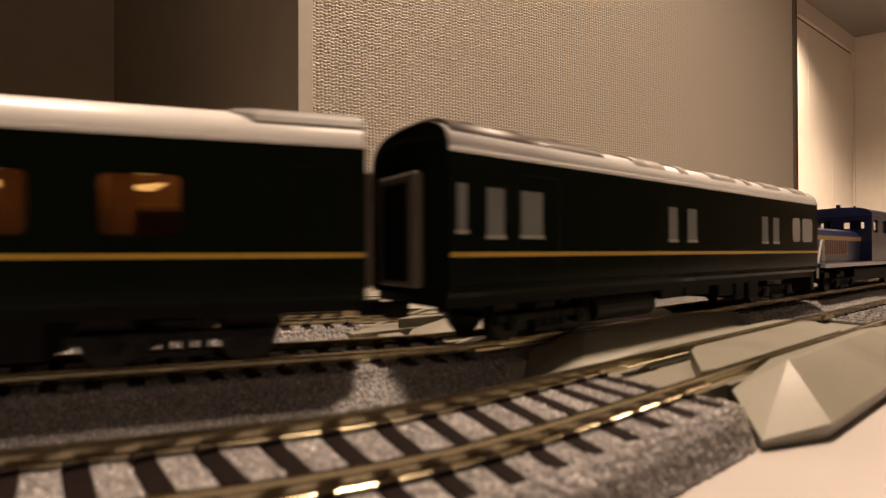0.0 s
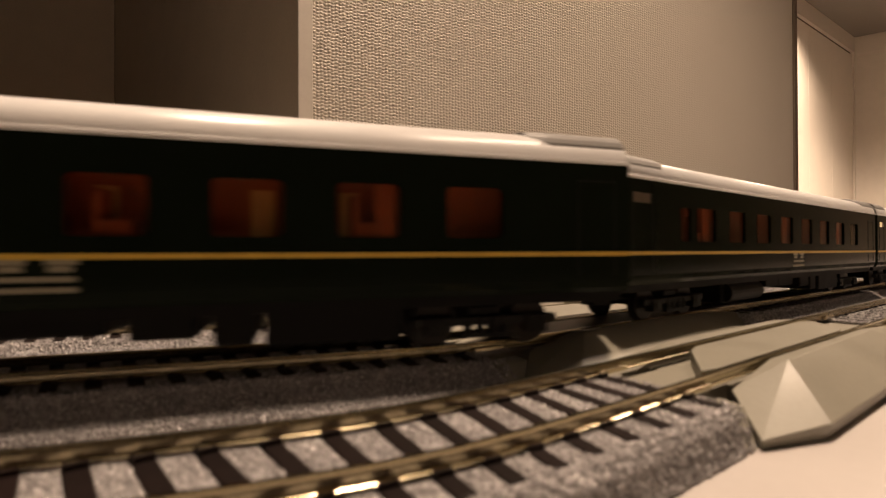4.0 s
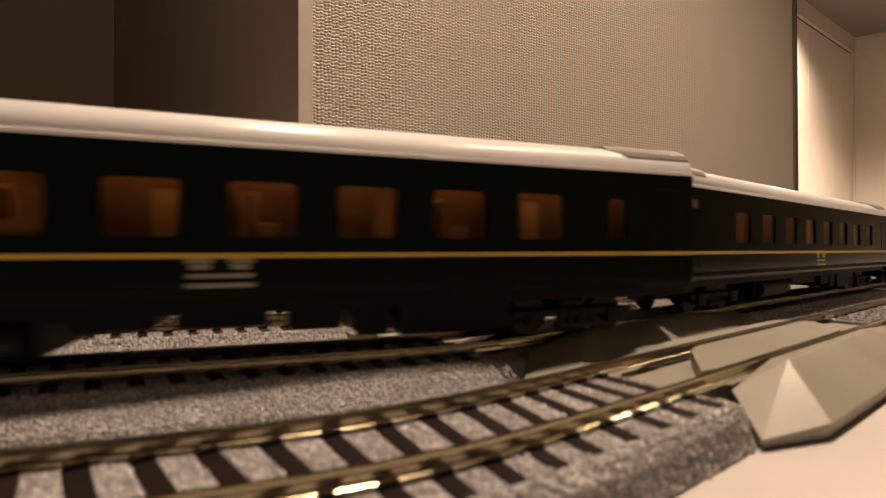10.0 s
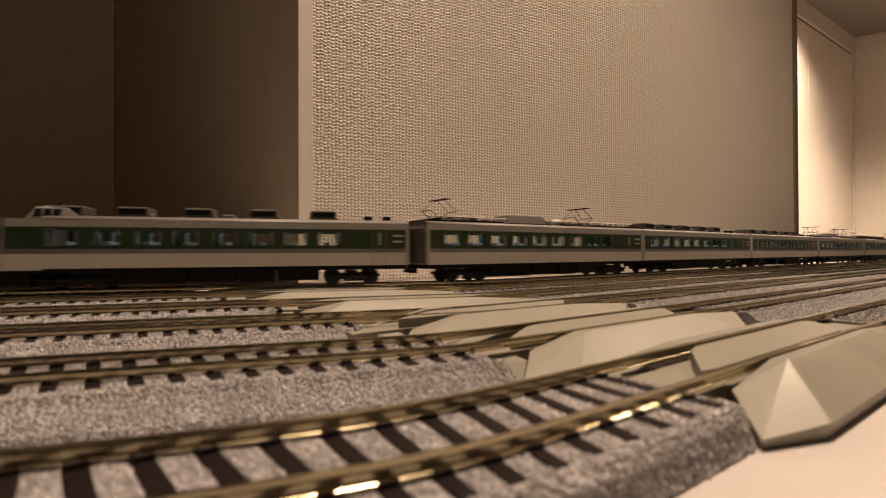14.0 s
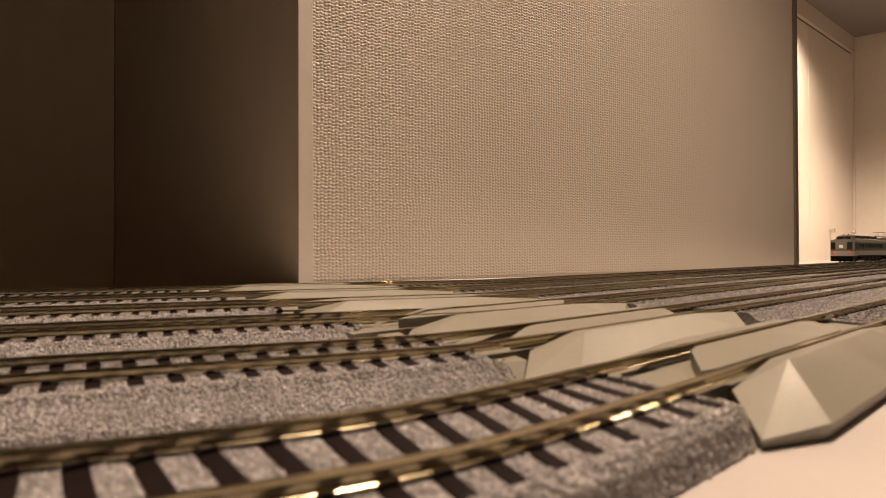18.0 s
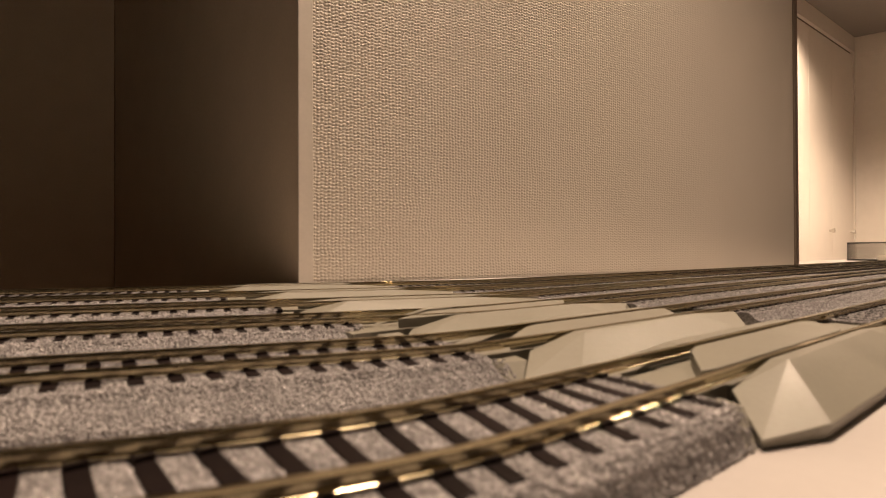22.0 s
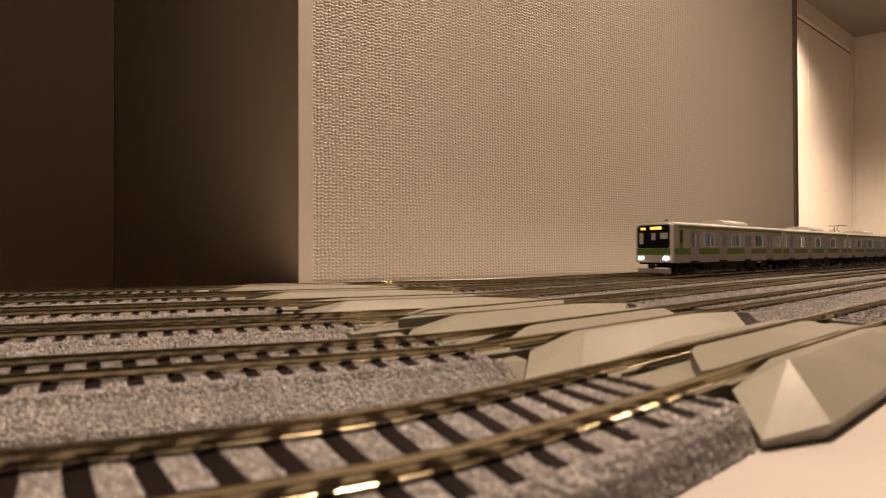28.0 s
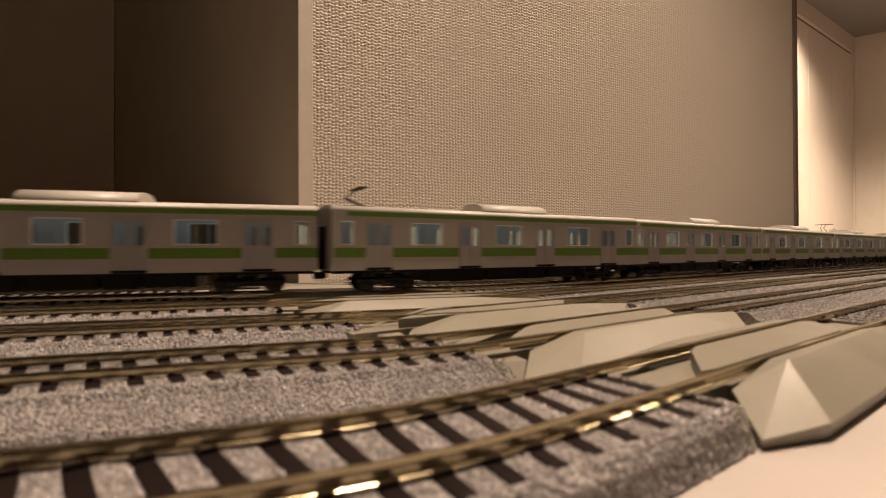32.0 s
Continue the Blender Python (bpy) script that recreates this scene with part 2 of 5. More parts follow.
def holed(x0, x1, z0, z1, holes, y0, y1):
    """A wall slab in the xz plane from y0 to y1 with rectangular holes (x0, x1, z0, z1)."""
    xs = sorted({x0, x1, *[h[0] for h in holes], *[h[1] for h in holes]})
    zs = sorted({z0, z1, *[h[2] for h in holes], *[h[3] for h in holes]})

    def solid(i, j):
        if not (0 <= i < len(xs) - 1 and 0 <= j < len(zs) - 1):
            return False
        cx, cz = (xs[i] + xs[i + 1]) / 2, (zs[j] + zs[j + 1]) / 2
        return not any(h[0] < cx < h[1] and h[2] < cz < h[3] for h in holes)

    bm = bmesh.new()
    cache = {}

    def v(i, j, y):
        key = (i, j, y)
        if key not in cache:
            cache[key] = bm.verts.new((xs[i], y, zs[j]))
        return cache[key]

    for i in range(len(xs) - 1):
        for j in range(len(zs) - 1):
            if not solid(i, j):
                continue
            bm.faces.new((v(i, j, y0), v(i + 1, j, y0), v(i + 1, j + 1, y0), v(i, j + 1, y0)))
            bm.faces.new((v(i, j, y1), v(i, j + 1, y1), v(i + 1, j + 1, y1), v(i + 1, j, y1)))
            if not solid(i - 1, j):
                bm.faces.new((v(i, j, y0), v(i, j + 1, y0), v(i, j + 1, y1), v(i, j, y1)))
            if not solid(i + 1, j):
                bm.faces.new((v(i + 1, j, y0), v(i + 1, j, y1), v(i + 1, j + 1, y1), v(i + 1, j + 1, y0)))
            if not solid(i, j - 1):
                bm.faces.new((v(i, j, y0), v(i, j, y1), v(i + 1, j, y1), v(i + 1, j, y0)))
            if not solid(i, j + 1):
                bm.faces.new((v(i, j + 1, y0), v(i + 1, j + 1, y0), v(i + 1, j + 1, y1), v(i, j + 1, y1)))
    return bm


def structure(name, bm, material, label="", **kw):
    return tagged(part(name, bm, material, **kw), label, "", "", "structure")


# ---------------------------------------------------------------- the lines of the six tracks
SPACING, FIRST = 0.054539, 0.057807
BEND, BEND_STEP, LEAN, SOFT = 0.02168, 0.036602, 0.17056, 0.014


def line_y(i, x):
    """The middle of track i (1 is the front one): two straights joined by an easy bend, added to follow the lens's
    barrel curve.
    """
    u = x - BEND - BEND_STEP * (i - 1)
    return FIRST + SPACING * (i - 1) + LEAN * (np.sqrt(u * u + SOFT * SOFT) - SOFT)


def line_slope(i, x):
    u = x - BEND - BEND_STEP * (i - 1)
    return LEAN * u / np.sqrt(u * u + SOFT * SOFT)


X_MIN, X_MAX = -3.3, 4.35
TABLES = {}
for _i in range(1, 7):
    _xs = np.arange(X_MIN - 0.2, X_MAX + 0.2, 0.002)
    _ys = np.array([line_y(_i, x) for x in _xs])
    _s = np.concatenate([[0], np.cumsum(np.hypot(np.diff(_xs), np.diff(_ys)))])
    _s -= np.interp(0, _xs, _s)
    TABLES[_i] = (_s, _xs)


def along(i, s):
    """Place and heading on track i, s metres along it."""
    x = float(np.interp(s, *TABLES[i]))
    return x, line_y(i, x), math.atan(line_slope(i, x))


def length_at(i, x):
    return float(np.interp(x, TABLES[i][1], TABLES[i][0]))


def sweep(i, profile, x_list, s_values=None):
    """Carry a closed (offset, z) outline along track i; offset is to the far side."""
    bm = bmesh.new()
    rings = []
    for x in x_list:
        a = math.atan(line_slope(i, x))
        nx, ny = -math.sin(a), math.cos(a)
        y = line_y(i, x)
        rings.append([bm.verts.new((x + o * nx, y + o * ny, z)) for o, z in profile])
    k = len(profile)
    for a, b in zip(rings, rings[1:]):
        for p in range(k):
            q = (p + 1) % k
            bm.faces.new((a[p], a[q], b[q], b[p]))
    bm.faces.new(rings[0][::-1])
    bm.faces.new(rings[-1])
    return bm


def steps(x0, x1):
    xs = [x0]
    while xs[-1] < x1 - 1e-6:
        x = xs[-1]
        xs.append(min(x + (0.008 if -0.4 < x < 0.9 else 0.05), x1))
    return xs


# ---------------------------------------------------------------- the room
WALL_Y = 0.503                          # face of the papered wall
WALL_X0, WALL_X1 = 0.0815, 0.972


def closet_y(x):
    return 1.669 + (x - 3.363) * 0.144


def wall_slab(p, q, z0, z1, thick, holes=()):
    """An upright slab from p to q (plan); it thickens to the left of that way."""
    d = Vector((q[0] - p[0], q[1] - p[1]))
    m = Matrix.Translation((p[0], p[1], 0)) @ Matrix.Rotation(math.atan2(d.y, d.x), 4, "Z")
    bm = holed(0, d.length, z0, z1, list(holes), 0, thick)
    bm.transform(m)
    return bm


def papered_face():
    """The paper's face: soft woven knots in rows, each a little off its place."""
    rng = np.random.default_rng(5)
    x0, x1, z0, z1 = WALL_X0 + 0.0155, WALL_X1, TABLE - 0.002, TABLE + 0.53
    xs = x0 + (x1 - x0) * (0.62 * np.linspace(0, 1, 960) + 0.38 * np.linspace(0, 1, 960) ** 2)
    zs = np.arange(z0, z1, 0.00068)
    gx, gz = np.meshgrid(xs, zs)

    def drift(n, m, amp):
        g = rng.normal(0, amp, (n, m))
        u = (gx - x0) / (x1 - x0) * (m - 1.001)
        v = (gz - z0) / (z1 - z0) * (n - 1.001)
        i, j = v.astype(int), u.astype(int)
        fv, fu = v - i, u - j
        fv, fu = fv * fv * (3 - 2 * fv), fu * fu * (3 - 2 * fu)
        return g[i, j] * (1 - fv) * (1 - fu) + g[i + 1, j] * fv * (1 - fu) + g[i, j + 1] * (1 - fv) * fu + g[i + 1, j + 1] * fv * fu

    col, row = 0.0040, 0.0036            # stitch columns and the length of one stitch
    a = gx / col + drift(40, 60, 0.12) + drift(160, 260, 0.06)
    k = np.floor(a).astype(int)
    u = 2 * (a - k) - 1
    b = gz / row + 0.27 * (k % 2) + drift(40, 60, 0.10) + drift(160, 260, 0.05)
    q = np.floor(b).astype(int)
    v = 2 * (b - q) - 1
    tall = rng.uniform(0.65, 1.1, (400, 400))[k % 400, q % 400]
    lean = rng.uniform(-0.4, 0.4, (400, 400))[k % 400, q % 400]
    stitch = np.clip(1 - np.abs((u + 0.6 * lean * v) * 1.24) ** 2.4, 0, 1) * np.clip(1 - np.abs(v * 1.12) ** 2.8, 0, 1)
    thread = np.clip(1 - np.abs(v * 1.3) ** 2, 0, 1) * 0.28
    h = np.maximum(stitch * tall, thread) + drift(150, 240, 0.05)
    relief_fade = np.clip(1.15 - (gx - 0.26) / 0.52, 0.05, 1)     # the relief is drawn flatter towards the far end, in place of fainter shading
    y = WALL_Y + 0.0002 + 0.0008 * relief_fade - 0.0010 * relief_fade * np.clip(h, 0, 1.2)
    ny, nx = gx.shape
    co = np.stack([gx, y, gz], -1).reshape(-1, 3)
    k = np.arange(ny * nx).reshape(ny, nx)
    quads = np.stack([k[:-1, :-1], k[:-1, 1:], k[1:, 1:], k[1:, :-1]], -1).reshape(-1, 4)
    me = bpy.data.meshes.new("wallpaper")
    me.vertices.add(len(co))
    me.vertices.foreach_set("co", co.ravel())
    me.loops.add(quads.size)
    me.loops.foreach_set("vertex_index", quads.ravel().astype(np.int32))
    me.polygons.add(len(quads))
    me.polygons.foreach_set("loop_start", np.arange(0, quads.size, 4, dtype=np.int32))
    me.polygons.foreach_set("use_smooth", np.ones(len(quads), dtype=bool))
    me.update(calc_edges=True)
    me.materials.append(M_WALLPAPER)
    return new("wall_paper", me)


def room():
    corner = (4.287, 1.802)
    structure("floor", prism([(-4.2, -3.2), (6.2, -3.2), (6.2, 2.6), (-4.2, 2.6)], -0.1, 0), M_FLOOR, "brown wooden floor under the layout table")
    structure("ceiling", prism([(-4.2, -3.2), (6.2, -3.2), (6.2, 2.6), (-4.2, 2.6)], CEIL, CEIL + 0.1), M_CEILING, "papered ceiling, its shade put into a dark grey-beige colour")
    # the papered wall that the far tracks pass, with its rounded corner strip
    structure("wall_papered", boxes((WALL_X0 + 0.004, WALL_X1, WALL_Y + 0.003, WALL_Y + 0.12, 0, CEIL)), M_PLAIN_WALL, "beige wall close behind the tracks")
    paper = tagged(papered_face(), "beige wallpaper with a coarse woven relief", "", "", "structure")
    structure("trim_corner", boxes((WALL_X0, WALL_X0 + 0.0155, WALL_Y - 0.0015, WALL_Y + 0.0029, 0, CEIL), bevel=0.001), M_TRIM, "smooth beige corner strip of the papered wall")
    # dark strip drawn for the dark line where the wall ends
    structure("dark_edge", boxes((WALL_X1 + 0.001, WALL_X1 + 0.010, WALL_Y - 0.003, WALL_Y + 0.12, 0, CEIL)), M_DARK_LINE, "dark narrow line along the end of the papered wall, drawn as a strip")
    # alcove behind the corner
    structure("wall_return", wall_slab((WALL_X0 + 0.003, WALL_Y + 0.0032), (-0.182, 1.22), 0, CEIL, -0.08), M_ALCOVE, "dim brown-grey side wall of an alcove")
    structure("wall_alcove", wall_slab((-0.183, 1.22), (-4.1, 1.22), 0, CEIL, -0.1), M_ALCOVE, "dim brown-grey back wall of an alcove")
    structure("wall_inner", wall_slab((WALL_X1 + 0.01, closet_y(0.99) + 0.1), (WALL_X1 + 0.01, WALL_Y + 0.121), 0, CEIL, -0.08), M_PLAIN_WALL, "plain beige return wall beside the closet")
    # closet wall: doors under a groove and a lintel
    ang = math.atan(0.144)
    base = Matrix.Translation((1.06, closet_y(1.06), 0)) @ Matrix.Rotation(ang, 4, "Z")
    total = (corner[0] - 1.06) / math.cos(ang)
    top = CEIL - 0.135

    def on_closet(bm):
        bm.transform(base)
        return bm

    structure("lintel", on_closet(boxes((0, total, 0, 0.08, top + 0.022, CEIL))), M_PLAIN_WALL, "beige lintel band over the closet doors")
    # brown stands in for the shade in the gap over the doors
    structure("lintel_groove", on_closet(boxes((0, total - 0.03, 0.018, 0.08, top, top + 0.022))), M_DARK_LINE, "recessed groove over the closet doors, its shade put into a brown colour")
    structure("trim_closet", on_closet(boxes((total - 0.028, total, 0.0, 0.08, 0, top + 0.022))), M_DOOR, "narrow pale end panel of the closet")
    widths = [0.0, 0.50, 0.98, 1.46, 1.94, 2.40, 2.80, total - 0.030]
    for k in range(7):
        door = tagged(part("door_%d" % (k + 1), on_closet(boxes((widths[k] + 0.0008, widths[k + 1] - 0.0008, 0.006, 0.04, 0.02, top - 0.003), bevel=0.0012)), M_DOOR), "tall plain off-white closet door, closed", "door", "", "structure")
        if k >= 5:
            kx = 3.162 if k == 6 else 2.742
            knob = bmesh.new()
            tube(knob, (kx, 0.006, RAIL + 0.158), (kx, -0.012, RAIL + 0.158), 0.008, 14)
            tube(knob, (kx, -0.012, RAIL + 0.158), (kx, -0.022, RAIL + 0.158), 0.016, 18)
            part("knob", on_closet(knob), M_CHROME, door, "small round metal knob")
    far = (corner[0] + 1.0, corner[1] - 1.78)
    structure("wall_end", wall_slab(corner, far, 0, CEIL, 0.1), M_PLAIN_WALL, "plain beige end wall of the room")
    structure("trim_picture_rail", wall_slab((corner[0] + 0.004, corner[1] - 0.012), (far[0], far[1] - 0.006), CEIL - 0.15, CEIL - 0.125, -0.006), M_TRIM, "thin brown-beige picture rail on the end wall")
    structure("wall_east", wall_slab(far, (far[0], -3.1), 0, CEIL, 0.1), M_PLAIN_WALL, "plain beige wall")
    structure("wall_south", wall_slab((far[0], -3.1), (-4.1, -3.1), 0, CEIL, 0.1), M_PLAIN_WALL, "plain beige wall")
    structure("wall_west", wall_slab((-4.1, -3.1), (-4.1, 1.3), 0, CEIL, 0.1), M_PLAIN_WALL, "plain beige wall")


def table():
    t = root("layout_table", "long white laminate table that carries the model tracks", "table")
    pts = [(X_MIN, line_y(1, X_MIN) - 0.30), (0.0, -0.30), (X_MAX, line_y(1, X_MAX) - 0.35), (X_MAX, line_y(6, X_MAX) + 0.22), (1.05, 0.74), (0.985, 0.500), (0.05, 0.500), (-0.35, 0.545), (X_MIN, line_y(6, X_MIN) + 0.10)]
    part("tabletop", prism(pts, TABLE - 0.028, TABLE), M_TABLE, t)
    for x, y in ((-3.1, 0.33), (-3.1, 0.88), (-1.5, 0.12), (-1.5, 0.6), (0.1, -0.22), (0.3, 0.5), (1.6, 0.1), (1.6, 0.75), (4.2, 0.5), (4.2, 1.1)):
        part("leg", boxes((x - 0.02, x + 0.02, y - 0.02, y + 0.02, 0, TABLE - 0.0285), bevel=0.003), M_METAL_GREY, t, "grey square steel leg")


def downlight_fittings():
    for x, y, watts, cone, blend in DOWNLIGHTS:
        # the last rim belongs to the added fill lamp, out of view
        f = root("downlight", "small round recessed ceiling downlight, lit, unseen; the last an added fill", "downlight", "ceiling downlights", Matrix.Translation((x, y, CEIL)))
        ring = bmesh.new()
        n = 24
        for r0, r1, z0, z1 in ((0.062, 0.050, -0.004, -0.001),):
            a = [ring.verts.new((r0 * math.cos(2 * math.pi * k / n), r0 * math.sin(2 * math.pi * k / n), -0.0005)) for k in range(n)]
            b = [ring.verts.new((r0 * math.cos(2 * math.pi * k / n), r0 * math.sin(2 * math.pi * k / n), z0)) for k in range(n)]
            c = [ring.verts.new((r1 * math.cos(2 * math.pi * k / n), r1 * math.sin(2 * math.pi * k / n), z0)) for k in range(n)]
            e = [ring.verts.new((r1 * math.cos(2 * math.pi * k / n), r1 * math.sin(2 * math.pi * k / n), -0.0005)) for k in range(n)]
            for k in range(n):
                j = (k + 1) % n
                for p, q in ((a, b), (b, c), (c, e)):
                    ring.faces.new((p[k], p[j], q[j], q[k]))
        part("rim", ring, M_TABLE, f, "white round rim")


room()
table()
downlight_fittings()

# ---------------------------------------------------------------- tracks
RERAIL_START, RERAIL_LONG = {1: 0.0765, 2: 0.0635, 3: 0.0500, 4: 0.0300, 5: 0.0110, 6: -0.0080}, 0.132   # the plastic rerailing piece on each track
PITCH = 0.0071
PHASE = {1: -0.0052, 2: -0.00125, 3: -0.0059, 4: -0.0289, 5: -0.001, 6: 0.003}


def rail_profile(side):
    o = side * 0.0086
    pts = [(-0.00045, 0), (0.00045, 0), (0.0005, -0.00035), (0.00022, -0.0007), (0.00022, -0.0016), (0.00085, -0.0019), (0.00085, -0.0021), (-0.00085, -0.0021), (-0.00085, -0.0019), (-0.00022, -0.0016), (-0.00022, -0.0007), (-0.0005, -0.00035)]
    return [(o + a, RAIL + z) for a, z in pts]


def sleeper_mesh():
    bm = boxes((-0.00135, 0.00135, -0.0148, 0.0148, -0.0040, -0.0024), bevel=0.00025)
    for sd in (-1, 1):
        for k in (-1, 1):
            y = sd * 0.0086 + k * 0.0013
            box(bm, -0.0012, 0.0012, y - 0.0010, y + 0.0001, -0.0026, -0.0018) if k > 0 else box(bm, -0.0012, 0.0012, y - 0.0001, y + 0.0010, -0.0026, -0.0018)
    bmesh.ops.recalc_face_normals(bm, faces=bm.faces)
    me = bpy.data.meshes.new("sleeper")
    bm.to_mesh(me)
    bm.free()
    me.materials.append(M_SLEEPER)
    return me


SLEEPER = sleeper_mesh()


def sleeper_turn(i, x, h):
    """The sleepers are skewed by their bearing from the origin, to follow the lens's barrel curve."""
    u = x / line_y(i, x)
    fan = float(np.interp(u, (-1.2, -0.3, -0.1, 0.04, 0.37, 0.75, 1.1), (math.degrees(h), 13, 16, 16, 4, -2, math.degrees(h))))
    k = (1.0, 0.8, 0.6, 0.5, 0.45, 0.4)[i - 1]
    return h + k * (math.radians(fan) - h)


def bed_profile(i):
    foot = 0.0186 if i == 1 else 0.0240
    return [(-foot, TABLE + 0.0004), (-foot + 0.0006, TABLE + 0.0016), (-0.0172, TABLE + 0.0052), (-0.0160, TABLE + 0.0065), (-0.0150, TABLE + 0.0068), (0.0150, TABLE + 0.0068), (0.0160, TABLE + 0.0065), (0.0172, TABLE + 0.0052), (0.0202, TABLE + 0.0016), (0.0208, TABLE + 0.0004)]


def track(i):
    t = root("model_track", "model railway track, brass-tinted rails and brown sleepers on grey ballast", "model track", "parallel model tracks")
    s_in, s_out = RERAIL_START[i], RERAIL_START[i] + RERAIL_LONG
    a, b = float(np.interp(s_in, *TABLES[i])), float(np.interp(s_out, *TABLES[i]))
    for x0, x1 in ((X_MIN + 0.02, a - 0.003), (b, X_MAX - 0.02)):
        part("roadbed", sweep(i, bed_profile(i), steps(x0, x1)), M_BALLAST, t, "moulded pale grey ballast bed")
    for side in (-1, 1):
        part("rail", sweep(i, rail_profile(side), steps(X_MIN + 0.01, X_MAX - 0.01)), M_RAIL, t, "brass-tinted metal rail")
    # rail joiners where the rerailing piece meets the next lengths
    for s_joint in (s_in, s_out):
        x, y, h = along(i, s_joint)
        for side in (-1, 1):
            o = side * 0.0086
            bm = boxes((-0.0045, 0.0045, o - 0.0013, o - 0.0003, -0.0022, -0.0012), (-0.0045, 0.0045, o + 0.0003, o + 0.0013, -0.0022, -0.0012), bevel=0.0002)
            bm.transform(Matrix.Translation((x, y, RAIL)) @ Matrix.Rotation(h, 4, "Z"))
            part("rail_joiner", bm, M_JOINER, t, "bright metal rail joiner")
    # sleepers: single ones where the camera is near, the rest joined
    rest = [[], []]
    s0, s1 = length_at(i, X_MIN + 0.03), length_at(i, X_MAX - 0.03)
    k0, k1 = math.ceil((s0 - PHASE[i]) / PITCH), math.floor((s1 - PHASE[i]) / PITCH)
    lo, hi = (-0.12, 0.50) if i < 4 else (-0.14, 0.42)
    cuboid_f = [(4, 5, 6, 7), (0, 1, 5, 4), (1, 2, 6, 5), (2, 3, 7, 6), (3, 0, 4, 7)]

    def cuboid(x0, x1, y0, y1, z0, z1):
        return [(x, y, z) for z in (z0, z1) for x, y in ((x0, y0), (x1, y0), (x1, y1), (x0, y1))]

    plain = [cuboid(-0.00135, 0.00135, -0.0148, 0.0148, -0.0040, -0.0024)]
    chaired = plain + [cuboid(-0.0010, 0.0010, o - 0.0019, o + 0.0019, -0.0026, -0.00145) for o in (-0.0086, 0.0086)]
    for k in range(k0, k1 + 1):
        s = PHASE[i] + k * PITCH
        if s_in - 0.001 < s < s_out + 0.001:
            continue
        x, y, h = along(i, s)
        m = Matrix.Translation((x, y, RAIL)) @ Matrix.Rotation(sleeper_turn(i, x, h), 4, "Z")
        if lo < s < hi:
            ob = new("sleeper", SLEEPER)
            ob.parent = t
            ob.matrix_basis = m
        else:
            for block in (chaired if -0.4 < s < 2.6 else plain):
                n = len(rest[0])
                rest[0].extend((m @ Vector(v))[:] for v in block)
                rest[1].extend(tuple(n + q for q in f) for f in cuboid_f)
    me = bpy.data.meshes.new("far_sleeper_run")
    me.from_pydata(rest[0], [], rest[1])
    me.materials.append(M_SLEEPER)
    ob = tagged(new("far_sleeper_run", me), "dark brown sleepers farther along", "", "", "stuff")
    ob.parent = t
    # loose grain on the bed, thinner farther off
    for u0, u1, density, grain in STONE_RUNS[i]:
        u0, u1 = (u0, min(u1, s_in)) if u0 < s_in else (max(u0, s_out), u1)
        if u1 > u0:
            ballast_stones(i, u0, u1, int((u1 - u0) * density), grain).parent = t


STONE_RUNS = {1: [(-0.07, 0.2, 150000, 1.0), (0.2, 0.42, 60000, 1.3)], 2: [(-0.09, 0.1, 150000, 1.0), (0.1, 0.42, 110000, 1.1), (0.42, 0.9, 45000, 1.6)], 3: [(-0.11, 0.1, 80000, 1.2), (0.1, 0.5, 70000, 1.3), (0.5, 1.0, 30000, 1.8)], 4: [(-0.13, 0.1, 40000, 1.5), (0.1, 0.6, 40000, 1.6)], 5: [(-0.15, 0.1, 30000, 1.6), (0.1, 0.6, 25000, 1.8)], 6: []}


def stone_paint():
    n = Nodes("ballast_stone")
    geo = n.add("ShaderNodeNewGeometry")
    ramp = n.add("ShaderNodeValToRGB")
    n.join(geo, "Random Per Island", ramp, 0)
    el = ramp.color_ramp.elements
    el[0].position, el[0].color = 0.0, (0.19, 0.18, 0.185, 1)
    el[1].position, el[1].color = 1.0, (0.52, 0.50, 0.50, 1)
    for q, c in ((0.3, (0.265, 0.25, 0.255, 1)), (0.75, (0.35, 0.335, 0.335, 1))):
        el.new(q).color = c
    n.join(ramp, 0, n.bsdf, "Base Color")
    n.bsdf.inputs["Roughness"].default_value = 0.18
    return n.mat


M_STONE = stone_paint()


